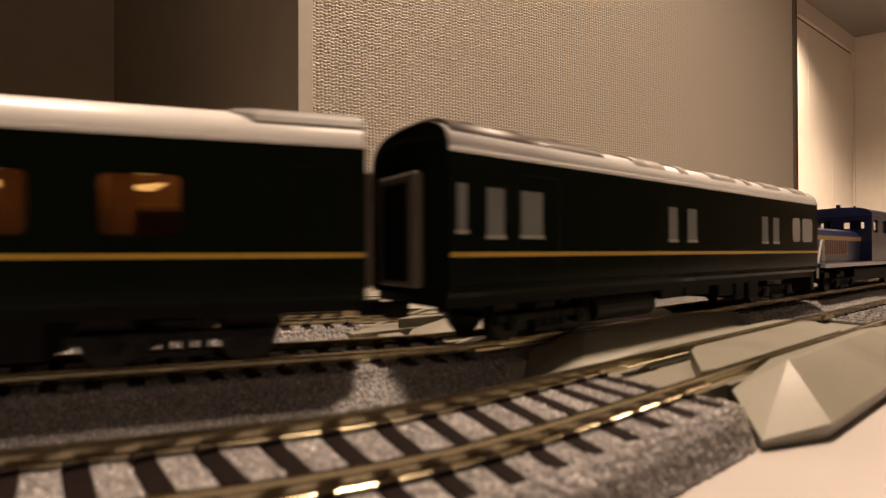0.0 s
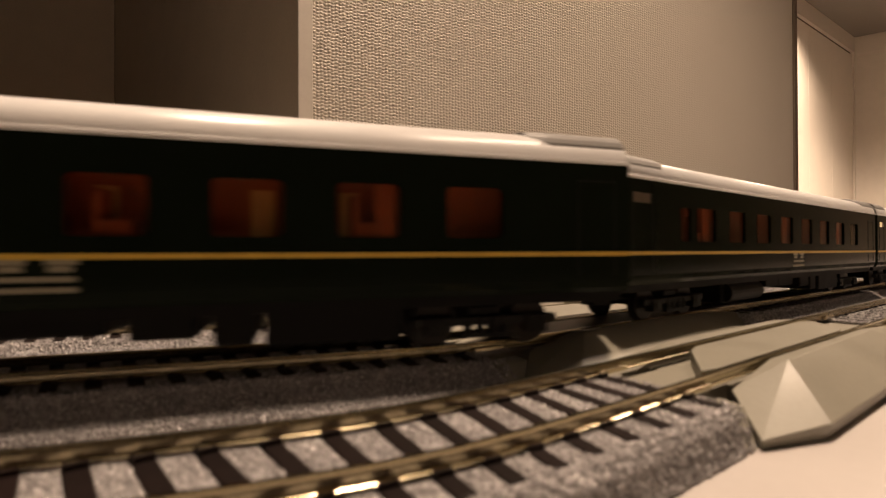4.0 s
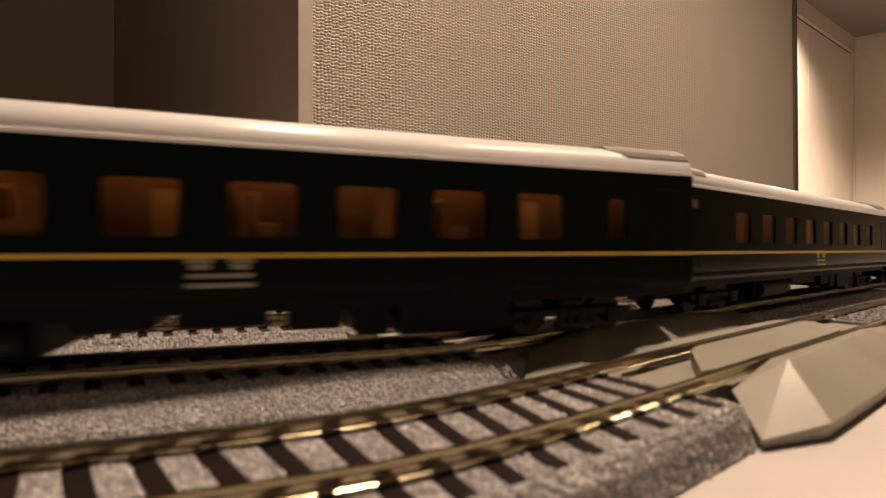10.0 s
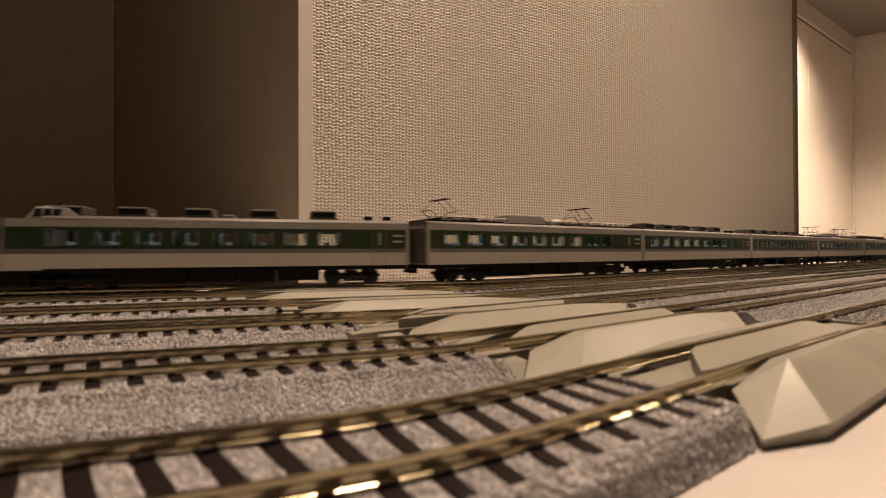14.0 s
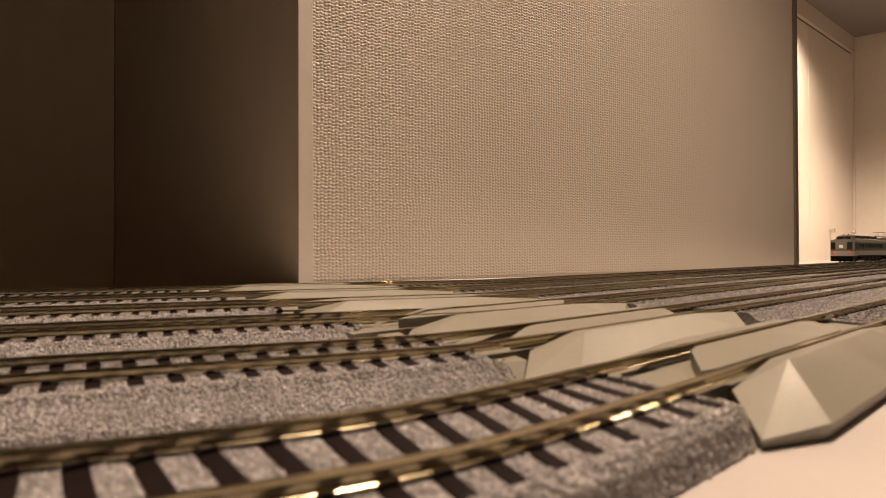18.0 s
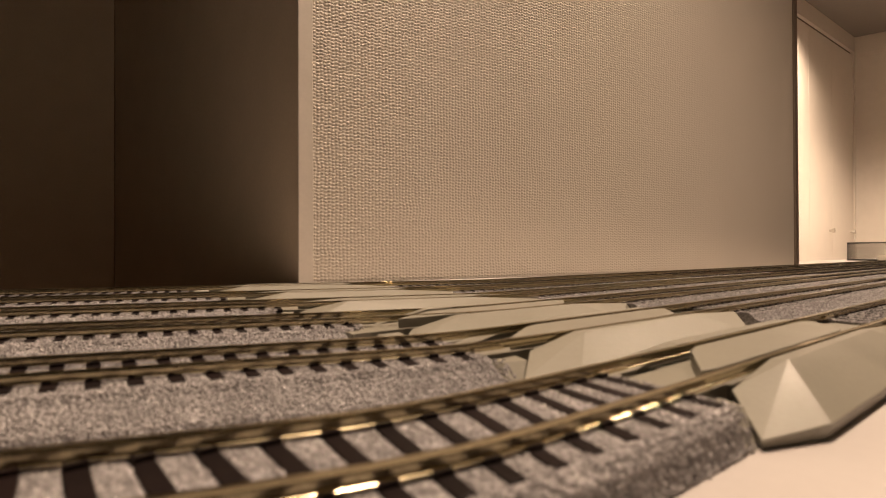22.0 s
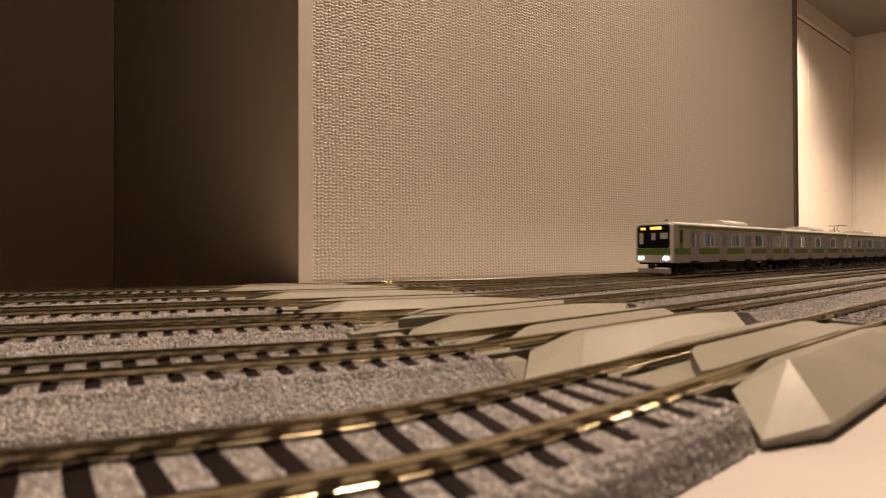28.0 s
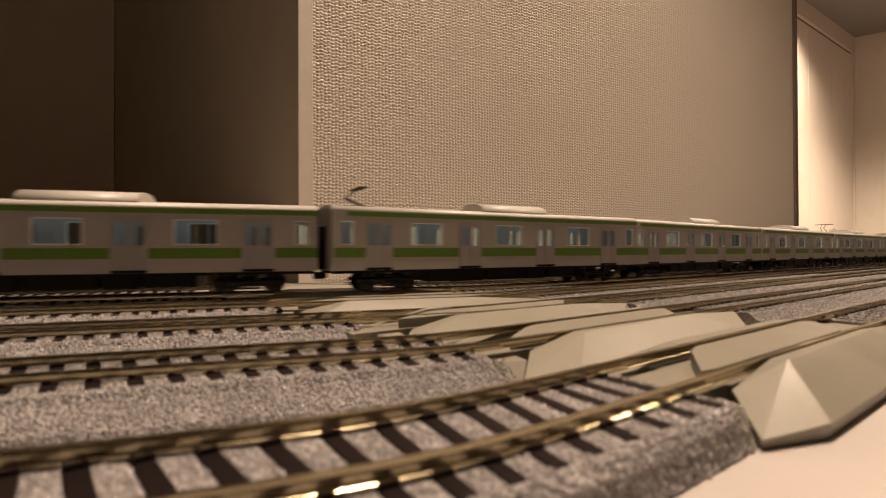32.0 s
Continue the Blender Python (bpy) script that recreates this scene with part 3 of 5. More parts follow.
def ballast_stones(i, s_from, s_to, count, grain):
    """Loose-looking moulded stones on the bed between and beside the sleepers."""
    rng = np.random.default_rng(40 + i)
    prof = bed_profile(i)
    po, pz = np.array([p[0] for p in prof]), np.array([p[1] for p in prof])
    seg = np.hypot(np.diff(po), np.diff(pz))
    cum = np.concatenate([[0], np.cumsum(seg)])
    s = rng.uniform(s_from, s_to, count)
    q = rng.uniform(0, cum[-1], count)
    o, z = np.interp(q, cum, po), np.interp(q, cum, pz)
    xs = np.interp(s, *TABLES[i])
    skew = np.array([math.tan(sleeper_turn(i, float(v), math.atan(line_slope(i, float(v)))) - math.atan(line_slope(i, float(v)))) for v in np.linspace(xs.min(), xs.max(), 200)])
    s_mid = s + o * np.interp(xs, np.linspace(xs.min(), xs.max(), 200), skew)
    near_sleeper = np.abs((s_mid - PHASE[i] + PITCH / 2) % PITCH - PITCH / 2) < 0.0016
    ok = ~(near_sleeper & (np.abs(o) < 0.0150)) & (np.abs(np.abs(o) - 0.0086) > 0.0012)
    s, o, z = s[ok], o[ok], z[ok]
    x = np.interp(s, *TABLES[i])
    y = line_y(i, x)
    a = np.arctan(line_slope(i, x))
    cx, cy = x - np.sin(a) * o, y + np.cos(a) * o
    n = len(s)
    base = np.array([(1, 0, 0), (-1, 0, 0), (0, 1, 0), (0, -1, 0), (0, 0, 1), (0, 0, -1)], float)
    rot = np.linalg.qr(rng.normal(size=(n, 3, 3)))[0]
    size = grain * rng.uniform(0.00018, 0.00044, (n, 1, 1)) * rng.uniform(0.75, 1.25, (n, 6, 1))
    co = np.einsum("nij,kj->nki", rot, base) * size + np.stack([cx, cy, z + 0.00004], -1)[:, None, :]
    tri = np.array([(0, 2, 4), (2, 1, 4), (1, 3, 4), (3, 0, 4), (2, 0, 5), (1, 2, 5), (3, 1, 5), (0, 3, 5)])
    idx = (np.arange(n)[:, None, None] * 6 + tri).reshape(-1, 3)
    me = bpy.data.meshes.new("ballast_stone_cover")
    me.vertices.add(n * 6)
    me.vertices.foreach_set("co", co.reshape(-1))
    me.loops.add(idx.size)
    me.loops.foreach_set("vertex_index", idx.ravel().astype(np.int32))
    me.polygons.add(len(idx))
    me.polygons.foreach_set("loop_start", np.arange(0, idx.size, 3, dtype=np.int32))
    me.update(calc_edges=True)
    me.materials.append(M_STONE)
    ob = tagged(new("ballast_stone_cover", me), "fine grey ballast stones", "", "", "stuff")
    return ob


def softened(bm, r=0.00016):
    """Round off the edges of a moulded piece a little."""
    bmesh.ops.dissolve_limit(bm, angle_limit=0.02, verts=bm.verts, edges=bm.edges)
    bmesh.ops.bevel(bm, geom=list(bm.edges), offset=r, segments=2, profile=0.5, affect="EDGES", clamp_overlap=True)
    return bm


def rerailer(i):
    """Olive-grey plastic ramps beside and between the rails; sizes along it run from its near end, in millimetres."""
    x, y, h = along(i, RERAIL_START[i] + RERAIL_LONG / 2)
    t = root("rerailer", "olive-grey plastic rerailing ramp set round the rails", "rerailer", "rerailers side by side", Matrix.Translation((x, y, TABLE)) @ Matrix.Rotation(h, 4, "Z"))
    E = RERAIL_LONG * 1000

    def at(*points):
        return [((a - E / 2) * MM, b * MM, c * MM) for a, b, c in points]

    for sd in (-1, 1):
        def w(*points):
            return at(*[(a, sd * b, c) for a, b, c in points])
        ramp_pts = w((12.0, 9.8, 0), (12.0, 9.8, 5.9), (12.2, 13.4, 5.2), (0.2, 19.3, 1.9), (1.4, 18.8, 0), (14.8, 24.4, 3.0), (15.2, 23.6, 0),
                     (30.0, 9.8, 9.4), (31.0, 12.8, 9.6), (E - 38.0, 12.2, 9.5), (E - 37.0, 9.8, 9.3),
                     (E - 22.0, 24.2, 3.3), (E - 22.5, 23.2, 0), (E, 15.2, 0.5), (E, 15.4, 0), (E, 9.8, 7.2), (E, 9.8, 0))
        part("ramp", softened(hull(ramp_pts)), M_RERAIL, t)
        part("step", softened(hull(w((-3.0, 9.8, 0), (-3.0, 16.4, 0), (0.4, 18.6, 0), (6.6, 14.0, 0), (6.6, 9.8, 0), (-1.4, 9.8, 5.3), (6.8, 9.8, 5.3), (6.4, 14.2, 5.0), (-0.4, 12.8, 5.2), (-1.6, 14.6, 3.0)))), M_RERAIL, t)
    part("middle_plate", softened(hull(at((-9, -7.2, 0), (-9, 7.2, 0), (E + 4, -7.2, 0), (E + 4, 7.2, 0), (-9, -7.2, 5.8), (-9, 7.2, 5.8), (E + 4, -7.2, 5.8), (E + 4, 7.2, 5.8)))), M_RERAIL, t)
    guide = [(8.5, -5.8), (13, -6.7), (88, -6.7), (93, -5.6), (104, 4.5), (100, 6.7), (32, 6.7), (26, 5.0)]
    part("centre_guide", softened(hull(at(*[(p, q, z) for p, q in guide for z in (5.9, 9.2)]))), M_RERAIL, t)
    # base plates that carry the rails on
    part("base_plate", softened(hull(at((16, -9.7, 0), (16, 9.7, 0), (E, -9.7, 0), (E, 9.7, 0), (16, -9.7, 5.7), (16, 9.7, 5.7), (E, -9.7, 5.7), (E, 9.7, 5.7)))), M_RERAIL, t)


for _i in range(1, 7):
    track(_i)
    rerailer(_i)


# ---------------------------------------------------------------- things left on the table
def mesh_basket():
    t = root("mesh_basket", "small round black wire-mesh basket on the table", "basket", "", Matrix.Translation((1.902, 0.765, TABLE)))
    r, h, n, rows = 0.055, 0.060, 60, 12
    bm = bmesh.new()
    for k in range(n):
        for sgn in (-1, 1):
            a0, a1 = 2 * math.pi * k / n, 2 * math.pi * (k + sgn * rows / 2) / n
            last = None
            for q in range(7):
                f = q / 6
                a = a0 + (a1 - a0) * f
                p = (r * math.cos(a), r * math.sin(a), 0.002 + (h - 0.004) * f)
                if last:
                    tube(bm, last, p, 0.00045, 3)
                last = p
    part("mesh", bm, M_MESH, t, "black wire mesh")
    for z, rr in ((h - 0.003, 0.0018), (0.0022, 0.0022)):
        bm = bmesh.new()
        for k in range(40):
            a, b = 2 * math.pi * k / 40, 2 * math.pi * (k + 1) / 40
            tube(bm, (r * math.cos(a), r * math.sin(a), z), (r * math.cos(b), r * math.sin(b), z), rr, 6)
        part("rim", bm, M_MESH, t, "black wire rim")
    bm = bmesh.new()
    tube(bm, (0, 0, 0.001), (0, 0, 0.0022), r - 0.001, 40)
    part("bottom", bm, M_MESH, t)


def paper_box():
    t = root("paper_box", "small white paper box on the table", "box", "", Matrix.Translation((1.80, 0.690, TABLE)) @ Matrix.Rotation(0.3, 4, "Z"))
    part("carton", boxes((-0.02, 0.02, -0.012, 0.012, 0, 0.013), bevel=0.0006), M_PAPER, t)
    part("lid", boxes((-0.0206, 0.0206, -0.0126, 0.0126, 0.0131, 0.0165), bevel=0.0006), M_PAPER, t)


mesh_basket()
paper_box()

# ---------------------------------------------------------------- rolling stock (sizes in millimetres, rail head at 0)
SCALE_MM = Matrix.Scale(MM, 4)


def mpart(name, bm, material, parent, label="", smooth=False):
    bm.transform(SCALE_MM)
    return part(name, bm, material, parent, label, smooth)


def roof_outline(half, z_edge, z_top, power=0.62, n=14, inset=0.0):
    pts = []
    for k in range(n + 1):
        a = math.pi * k / n
        c, s = math.cos(a), math.sin(a)
        pts.append((math.copysign(abs(c) ** power, c) * (half - inset), z_edge + (z_top - z_edge) * abs(s) ** 0.85))
    return pts


def bogie(parent, x, base=28.0, wheel_r=5.4, width=27.0):
    """A two-axle bogie: side frames with springs and boxes, and four wheels on axles."""
    b = boxes((x - base / 2 - 6, x + base / 2 + 6, -width / 2, -width / 2 + 2.4, 5.2, 7.4), (x - base / 2 - 6, x + base / 2 + 6, width / 2 - 2.4, width / 2, 5.2, 7.4), (x - 4, x + 4, -width / 2 + 2, width / 2 - 2, 5.5, 9.6), bevel=0.5)
    for sd in (-1, 1):
        y = sd * (width / 2 - 0.6)
        for ax in (-base / 2, base / 2):
            box(b, x + ax - 2.6, x + ax + 2.6, y - 1.5, y + 1.5, 3.2, 7.0)
            tube(b, (x + ax, y - 1.8, 5.2), (x + ax, y + 1.8, 5.2), 1.5, 10)
        for sx in (-5.0, -1.8, 1.8, 5.0):
            tube(b, (x + sx, y, 3.0), (x + sx, y, 6.8), 1.2, 8)
        box(b, x - 6.6, x + 6.6, y - 1.2, y + 1.2, 2.4, 3.4)
    frame_ob = mpart("bogie", b, M_BOGIE, parent, "dark grey bogie frame with springs")
    for ax in (-base / 2, base / 2):
        for sd in (-1, 1):
            w = bmesh.new()
            y = sd * 8.6
            tube(w, (x + ax, y - 0.9, wheel_r), (x + ax, y + 0.9, wheel_r), wheel_r, 22)
            tube(w, (x + ax, y - sd * 0.9, wheel_r), (x + ax, y - sd * 1.6, wheel_r), wheel_r + 0.7, 22)
            tube(w, (x + ax, 0, wheel_r), (x + ax, y, wheel_r), 1.0, 8)
            mpart("wheel", w, M_WHEEL, frame_ob, "steel wheel")


def coupler(parent, x, d):
    mpart("coupler", boxes((min(x, x + d), max(x, x + d), -2.2, 2.2, 7.2, 11.0), bevel=0.6), M_BLACK, parent)


def gear(parent, items, material=None, name="underfloor_box"):
    for x0, x1, z0, half in items:
        mpart(name, boxes((x0, x1, -half, half, z0, 11.9), bevel=0.7), material or M_BLACK, parent)


def rounded(x0, x1, z0, z1, r, n=4):
    pts = []
    for cx, cz, a0 in ((x1 - r, z1 - r, 0), (x0 + r, z1 - r, 90), (x0 + r, z0 + r, 180), (x1 - r, z0 + r, 270)):
        for k in range(n + 1):
            a = math.radians(a0 + 90 * k / n)
            pts.append((cx + r * math.cos(a), cz + r * math.sin(a)))
    return pts


def rounded_ring(x0, x1, z0, z1, r, wide, y0, y1):
    """A window surround with a rounded opening and a squarer outside."""
    bm = bmesh.new()
    inner = rounded(x0 + wide, x1 - wide, z0 + wide, z1 - wide, r)
    outer = rounded(x0, x1, z0, z1, max(r * 0.1, 0.05))
    loops = [[bm.verts.new((x, y, z)) for x, z in pts] for pts, y in ((outer, y0), (inner, y0), (inner, y1), (outer, y1))]
    k = len(inner)
    for p in range(4):
        a, b = loops[p], loops[(p + 1) % 4]
        for i in range(k):
            j = (i + 1) % k
            bm.faces.new((a[i], a[j], b[j], b[i]))
    return bm


def prism_side(points, y0, y1):
    """A slab with the (x, z) outline between y0 and y1."""
    bm = prism(points, y0, y1)
    bm.transform(Matrix(((1, 0, 0, 0), (0, 0, 1, 0), (0, 1, 0, 0), (0, 0, 0, 1))))
    return bm


def surrounds(parent, windows, half, material, r=1.6, wide=0.05, proud=0.06, label=""):
    """A rounded surround in each opening on both sides."""
    for x0, x1, z0, z1 in windows:
        for sd in (-1, 1):
            y0, y1 = sorted((sd * (half - 1.0), sd * (half + proud)))
            mpart("window_frame", rounded_ring(x0, x1, z0, z1, r, wide, y0, y1), material, parent, label)


def panes(parent, windows, half, material, name="window_pane", inset=0.7):
    """Glazing set in each opening on both sides."""
    for x0, x1, z0, z1 in windows:
        for sd in (-1, 1):
            y = sd * (half - inset)
            ob = mpart(name, boxes((x0, x1, y - 0.15, y + 0.15, z0, z1)), material, parent)
            ob.visible_shadow = False


def interior(parent, L, half, z_floor, z_ceil, wall_mat, lamp_mat, seat_mat, seats, seat_z=9.0, corridor=None):
    """Floor, lit ceiling panel, seats or compartment walls seen through the windows."""
    mpart("interior_floor", boxes((-L / 2 + 2, L / 2 - 2, -half + 1.6, half - 1.6, z_floor - 0.8, z_floor)), M_BLACK, parent)
    mpart("interior_lamp", boxes((-L / 2 + 8, L / 2 - 8, -half + 4, half - 4, z_ceil, z_ceil + 0.5)), lamp_mat, parent, "glowing ceiling light strip")
    if corridor is not None:
        mpart("corridor_wall", boxes((-L / 2 + 6, L / 2 - 6, corridor, corridor + 0.8, z_floor, z_ceil - 0.1)), wall_mat, parent, "wood-toned corridor wall")
    for x in seats:
        mpart("seat", boxes((x - 2.6, x - 1.2, -half + 3, half - 3, z_floor, z_floor + seat_z), (x - 1.2, x + 4.0, -half + 3, half - 3, z_floor, z_floor + seat_z * 0.45), bevel=0.5), seat_mat, parent)


def emblem(parent, x, z, half, w=13, h=6.5):
    """The cream winged badge as plain shapes: two blocks, bars under them."""
    for sd in (-1, 1):
        y0, y1 = sorted((sd * half, sd * (half + 0.18)))
        rows = [(x - w / 2, x - 1.4, y0, y1, z + h * 0.35, z + h * 0.5), (x + 1.4, x + w / 2, y0, y1, z + h * 0.35, z + h * 0.5), (x - w / 2 + 0.9, x - 1.9, y0, y1, z + h * 0.15, z + h * 0.32), (x + 1.9, x + w / 2 - 0.9, y0, y1, z + h * 0.15, z + h * 0.32), (x - w / 2 + 0.3, x + w / 2 - 0.3, y0, y1, z - h * 0.12, z + h * 0.03), (x - w / 2, x + w / 2, y0, y1, z - h * 0.42, z - h * 0.27)]
        mpart("emblem", boxes(*rows), M_CREAM, parent, "cream winged badge")


# -------- the dark green sleeper train
NL, VAN, NH = 260.5, 222.0, 18.1                    # body lengths, half width
Z0, ZS, ZE, ZT = 12.6, 22.2, 44.9, 53.2


def night_shell(t, windows, glass, roof="hood", doors=True, extra_holes=(), z_top=53.0, tail=False, length=NL):
    L2 = length / 2
    ZT = z_top
    for sd in (-1, 1):
        y0, y1 = sorted((sd * NH, sd * (NH - 1.1)))
        mpart("body_side", holed(-L2, L2, Z0 + 3, ZE, list(windows) + list(extra_holes), y0, y1), M_GREEN, t, "glossy deep green body side")
        a = sd * NH
        mpart("lower_skirt", extrude_x([(a, Z0 + 3), (a - sd * 0.5, Z0 + 1.2), (a - sd * 1.3, Z0), (a - sd * 2.2, Z0), (a - sd * 1.1, Z0 + 3)], -L2, L2), M_GREEN, t)
        s0, s1 = sorted((a, a + sd * 0.22))
        mpart("stripe", boxes((-L2 + 0.3, L2 - 0.3, s0, s1, ZS - 0.55, ZS + 0.55)), M_YELLOW, t, "thin golden yellow stripe")
        mpart("roof_edge", boxes((-L2, L2, s0 - 0.2, s1 + 0.2, ZE - 0.35, ZE + 0.5), bevel=0.2), M_ROOF_WHITE, t, "white roof edge")
    for e in (-1, 1):
        x0, x1 = sorted((e * L2, e * (L2 - 1.2)))
        low = tail and e == -1
        prof = [(-NH + 1.1, Z0), (NH - 1.1, Z0)] + roof_outline(NH, ZE - (1.5 if low else 0), ZT - (4.0 if low else 0), inset=0.6)
        bm = bmesh.new()
        vs = [[bm.verts.new((x, y, z)) for y, z in prof] for x in (x0, x1)]
        k = len(prof)
        bm.faces.new(vs[0][::-1]), bm.faces.new(vs[1])
        for i in range(k):
            j = (i + 1) % k
            bm.faces.new((vs[0][i], vs[0][j], vs[1][j], vs[1][i]))
        mpart("end_wall", bm, M_GREEN, t)
        if doors and not (tail and e == -1):
            g0, g1 = sorted((e * L2, e * (L2 + 2.8)))
            mpart("gangway", boxes((g0, g1, -8.5, 8.5, 14.5, 41.5), bevel=0.8), M_GANGWAY, t, "brown-grey gangway bellows")
            mpart("gangway_door", boxes((g0 + (2.45 if e > 0 else -0.25), g1 + (0.25 if e > 0 else -2.45), -5.6, 5.6, 16, 39)), M_BLACK, t, "dark gangway doorway")
            coupler(t, e * L2, e * 6)
    out = roof_outline(NH, ZE, ZT, n=32)
    if tail:
        mpart("end_dome", hull([(-L2 + 0.6, y * 0.96, z - 4.6) for y, z in out] + [(-L2 + 6.5, y, z) for y, z in out] + [(-L2 + 6.9, y, ZE) for y in (-NH, NH)]), M_GREEN, t, "dark sloping end of the roof")
    mpart("roof", extrude_x(out, -L2 + (7.0 if tail else 0.4), L2 - 0.4), M_ROOF_WHITE, t, "smooth off-white rounded roof", smooth=True)
    if roof == "hood":
        for e in ((1,) if tail else (-1, 1)):
            out2 = roof_outline(NH * 0.955, ZE + 2.6, ZT + 1.0)
            out3 = roof_outline(NH * 0.80, ZE + 5.5, ZT + 0.6)
            pts = [(e * (L2 - 0.5), y, z) for y, z in out2] + [(e * (L2 - 22), y, z) for y, z in out2] + [(e * (L2 - 27), y, z) for y, z in out3]
            mpart("roof_hood", hull(pts), M_ROOF_GREY, t, "grey air-conditioner hood")
    panes(t, windows, NH, glass)
    for x in (-L2 + 37, L2 - 37):
        bogie(t, x, 25.5)
    gear(t, [(-60, -27, 2.6, 13.6), (-22, -8, 7.2, 14.6), (-4, 14, 6.8, 13), (18, 30, 5.6, 14.4), (33, 41, 3.6, 14), (43, L2 - 58, 3.0, 14.6)])
    for sd in (-1, 1):
        bm = tube(bmesh.new(), (-58, sd * 12.8, 6.6), (-29, sd * 12.8, 6.6), 3.8, 18)
        mpart("air_tank", bm, M_BOGIE, t, "dark round air tank")
    mpart("underframe", boxes((-L2 + 1, L2 - 1, -NH + 2.4, NH - 2.4, 10.2, Z0 + 0.6)), M_BLACK, t)


def marker_lamp(t, x, lit):
    """The destination window high on the side: a lit half and a dim half."""
    for sd in (-1, 1):
        y0, y1 = sorted((sd * NH, sd * (NH + 0.15)))
        mpart("destination_sign", boxes((x, x + 4.4, y0, y1, 37.5, 40.4)), M_SIGN_LIT if lit else M_SIGN_DIM, t, "small square destination sign")
        mpart("destination_panel", boxes((x + 4.5, x + 8.9, y0, y1, 37.5, 40.4)), M_SIGN_DIM, t, "dim half of the sign")


def night_coach(label, wall, lamp, lit=True, first=42.5, count=8, tall=True, spots=False, front_small=False, emblem_x=5.0, tail=False, pitch=24.2):
    t = root("sleeping_car", label, "sleeping car", "dark green sleeper train")
    L2 = NL / 2
    wins = [(-L2 + first - 10.6, -L2 + first - 4.0, 26.0, 37.2)] if tall else []
    if front_small:
        wins += [(100.5, 106.8, 26.5, 37.2)]
    for k in range(count):
        a = -L2 + first + pitch * k
        wins.append((a, a + 13.5, 25.9, 37.6))
    night_shell(t, wins, M_GLASS_AMBER, tail=tail)
    for sd in (-1, 1):
        y0, y1 = sorted((sd * NH, sd * (NH + 0.12)))
        for xd in (-L2 + 4, L2 - 15):
            mpart("door", boxes((xd, xd + 0.5, y0, y1, Z0 + 4, 40), (xd + 10.5, xd + 11, y0, y1, Z0 + 4, 40), (xd, xd + 11, y0, y1, 40, 40.5)), M_BLACK, t, "door seam")
    interior(t, NL, NH, 24.4, 40.5, wall, lamp, wall, [-L2 + first + 6 + pitch * k for k in range(0, count, 2)], 11, corridor=2.0 if spots else -7.5)
    curtain = [(-L2 + first + pitch * k + (1.0 if k % 3 else 8.5), -L2 + first + pitch * k + (5.2 if k % 3 else 13.0)) for k in range(count)]
    for a, b in curtain[::1 if spots else 3]:
        mpart("curtain", boxes((a, b, -NH + 2.2, -NH + 2.8, 25.5, 38)), wall, t, "drawn warm-toned curtain")
    surrounds(t, wins, NH, M_GREEN, 1.3)
    for k in range(count):
        a = -L2 + first + pitch * k
        if k % 4 != 3:
            mpart("cabin_door", boxes((a + (6.6 if k % 2 else 1.4), a + (11.4 if k % 2 else 5.6), 0.6 if spots else -8.6, 1.4 if spots else -7.8, 24.6, 36.4)), M_DOOR_IN, t, "paler wooden cabin door")
        mpart("cabin_partition", boxes((a - 3.4, a - 2.6, -NH + 2.9, 1.9, 24.4, 40.4)), wall, t, "wood-toned cabin partition")
        if spots:
            mpart("berth", boxes((a - 1, a + 15, -6, 1.8, 31.4, 33.0), bevel=0.3), wall, t, "upper berth")
            mpart("reading_lamp", hull([(a + 1.5 + (k % 3), -10, 35.6), (a + 8.5, -6.5, 37.2), (a + 8.5, -10, 37.0), (a + 1.5 + (k % 3), -6.5, 35.8), (a + 3, -8, 36.6), (a + 6, -8, 35.4)]), M_LAMP_SPOT, t, "small lit cabin lamp")
    marker_lamp(t, -L2 + 4.6, lit)
    emblem(t, emblem_x, 18.4, NH - 0.1)
    return t


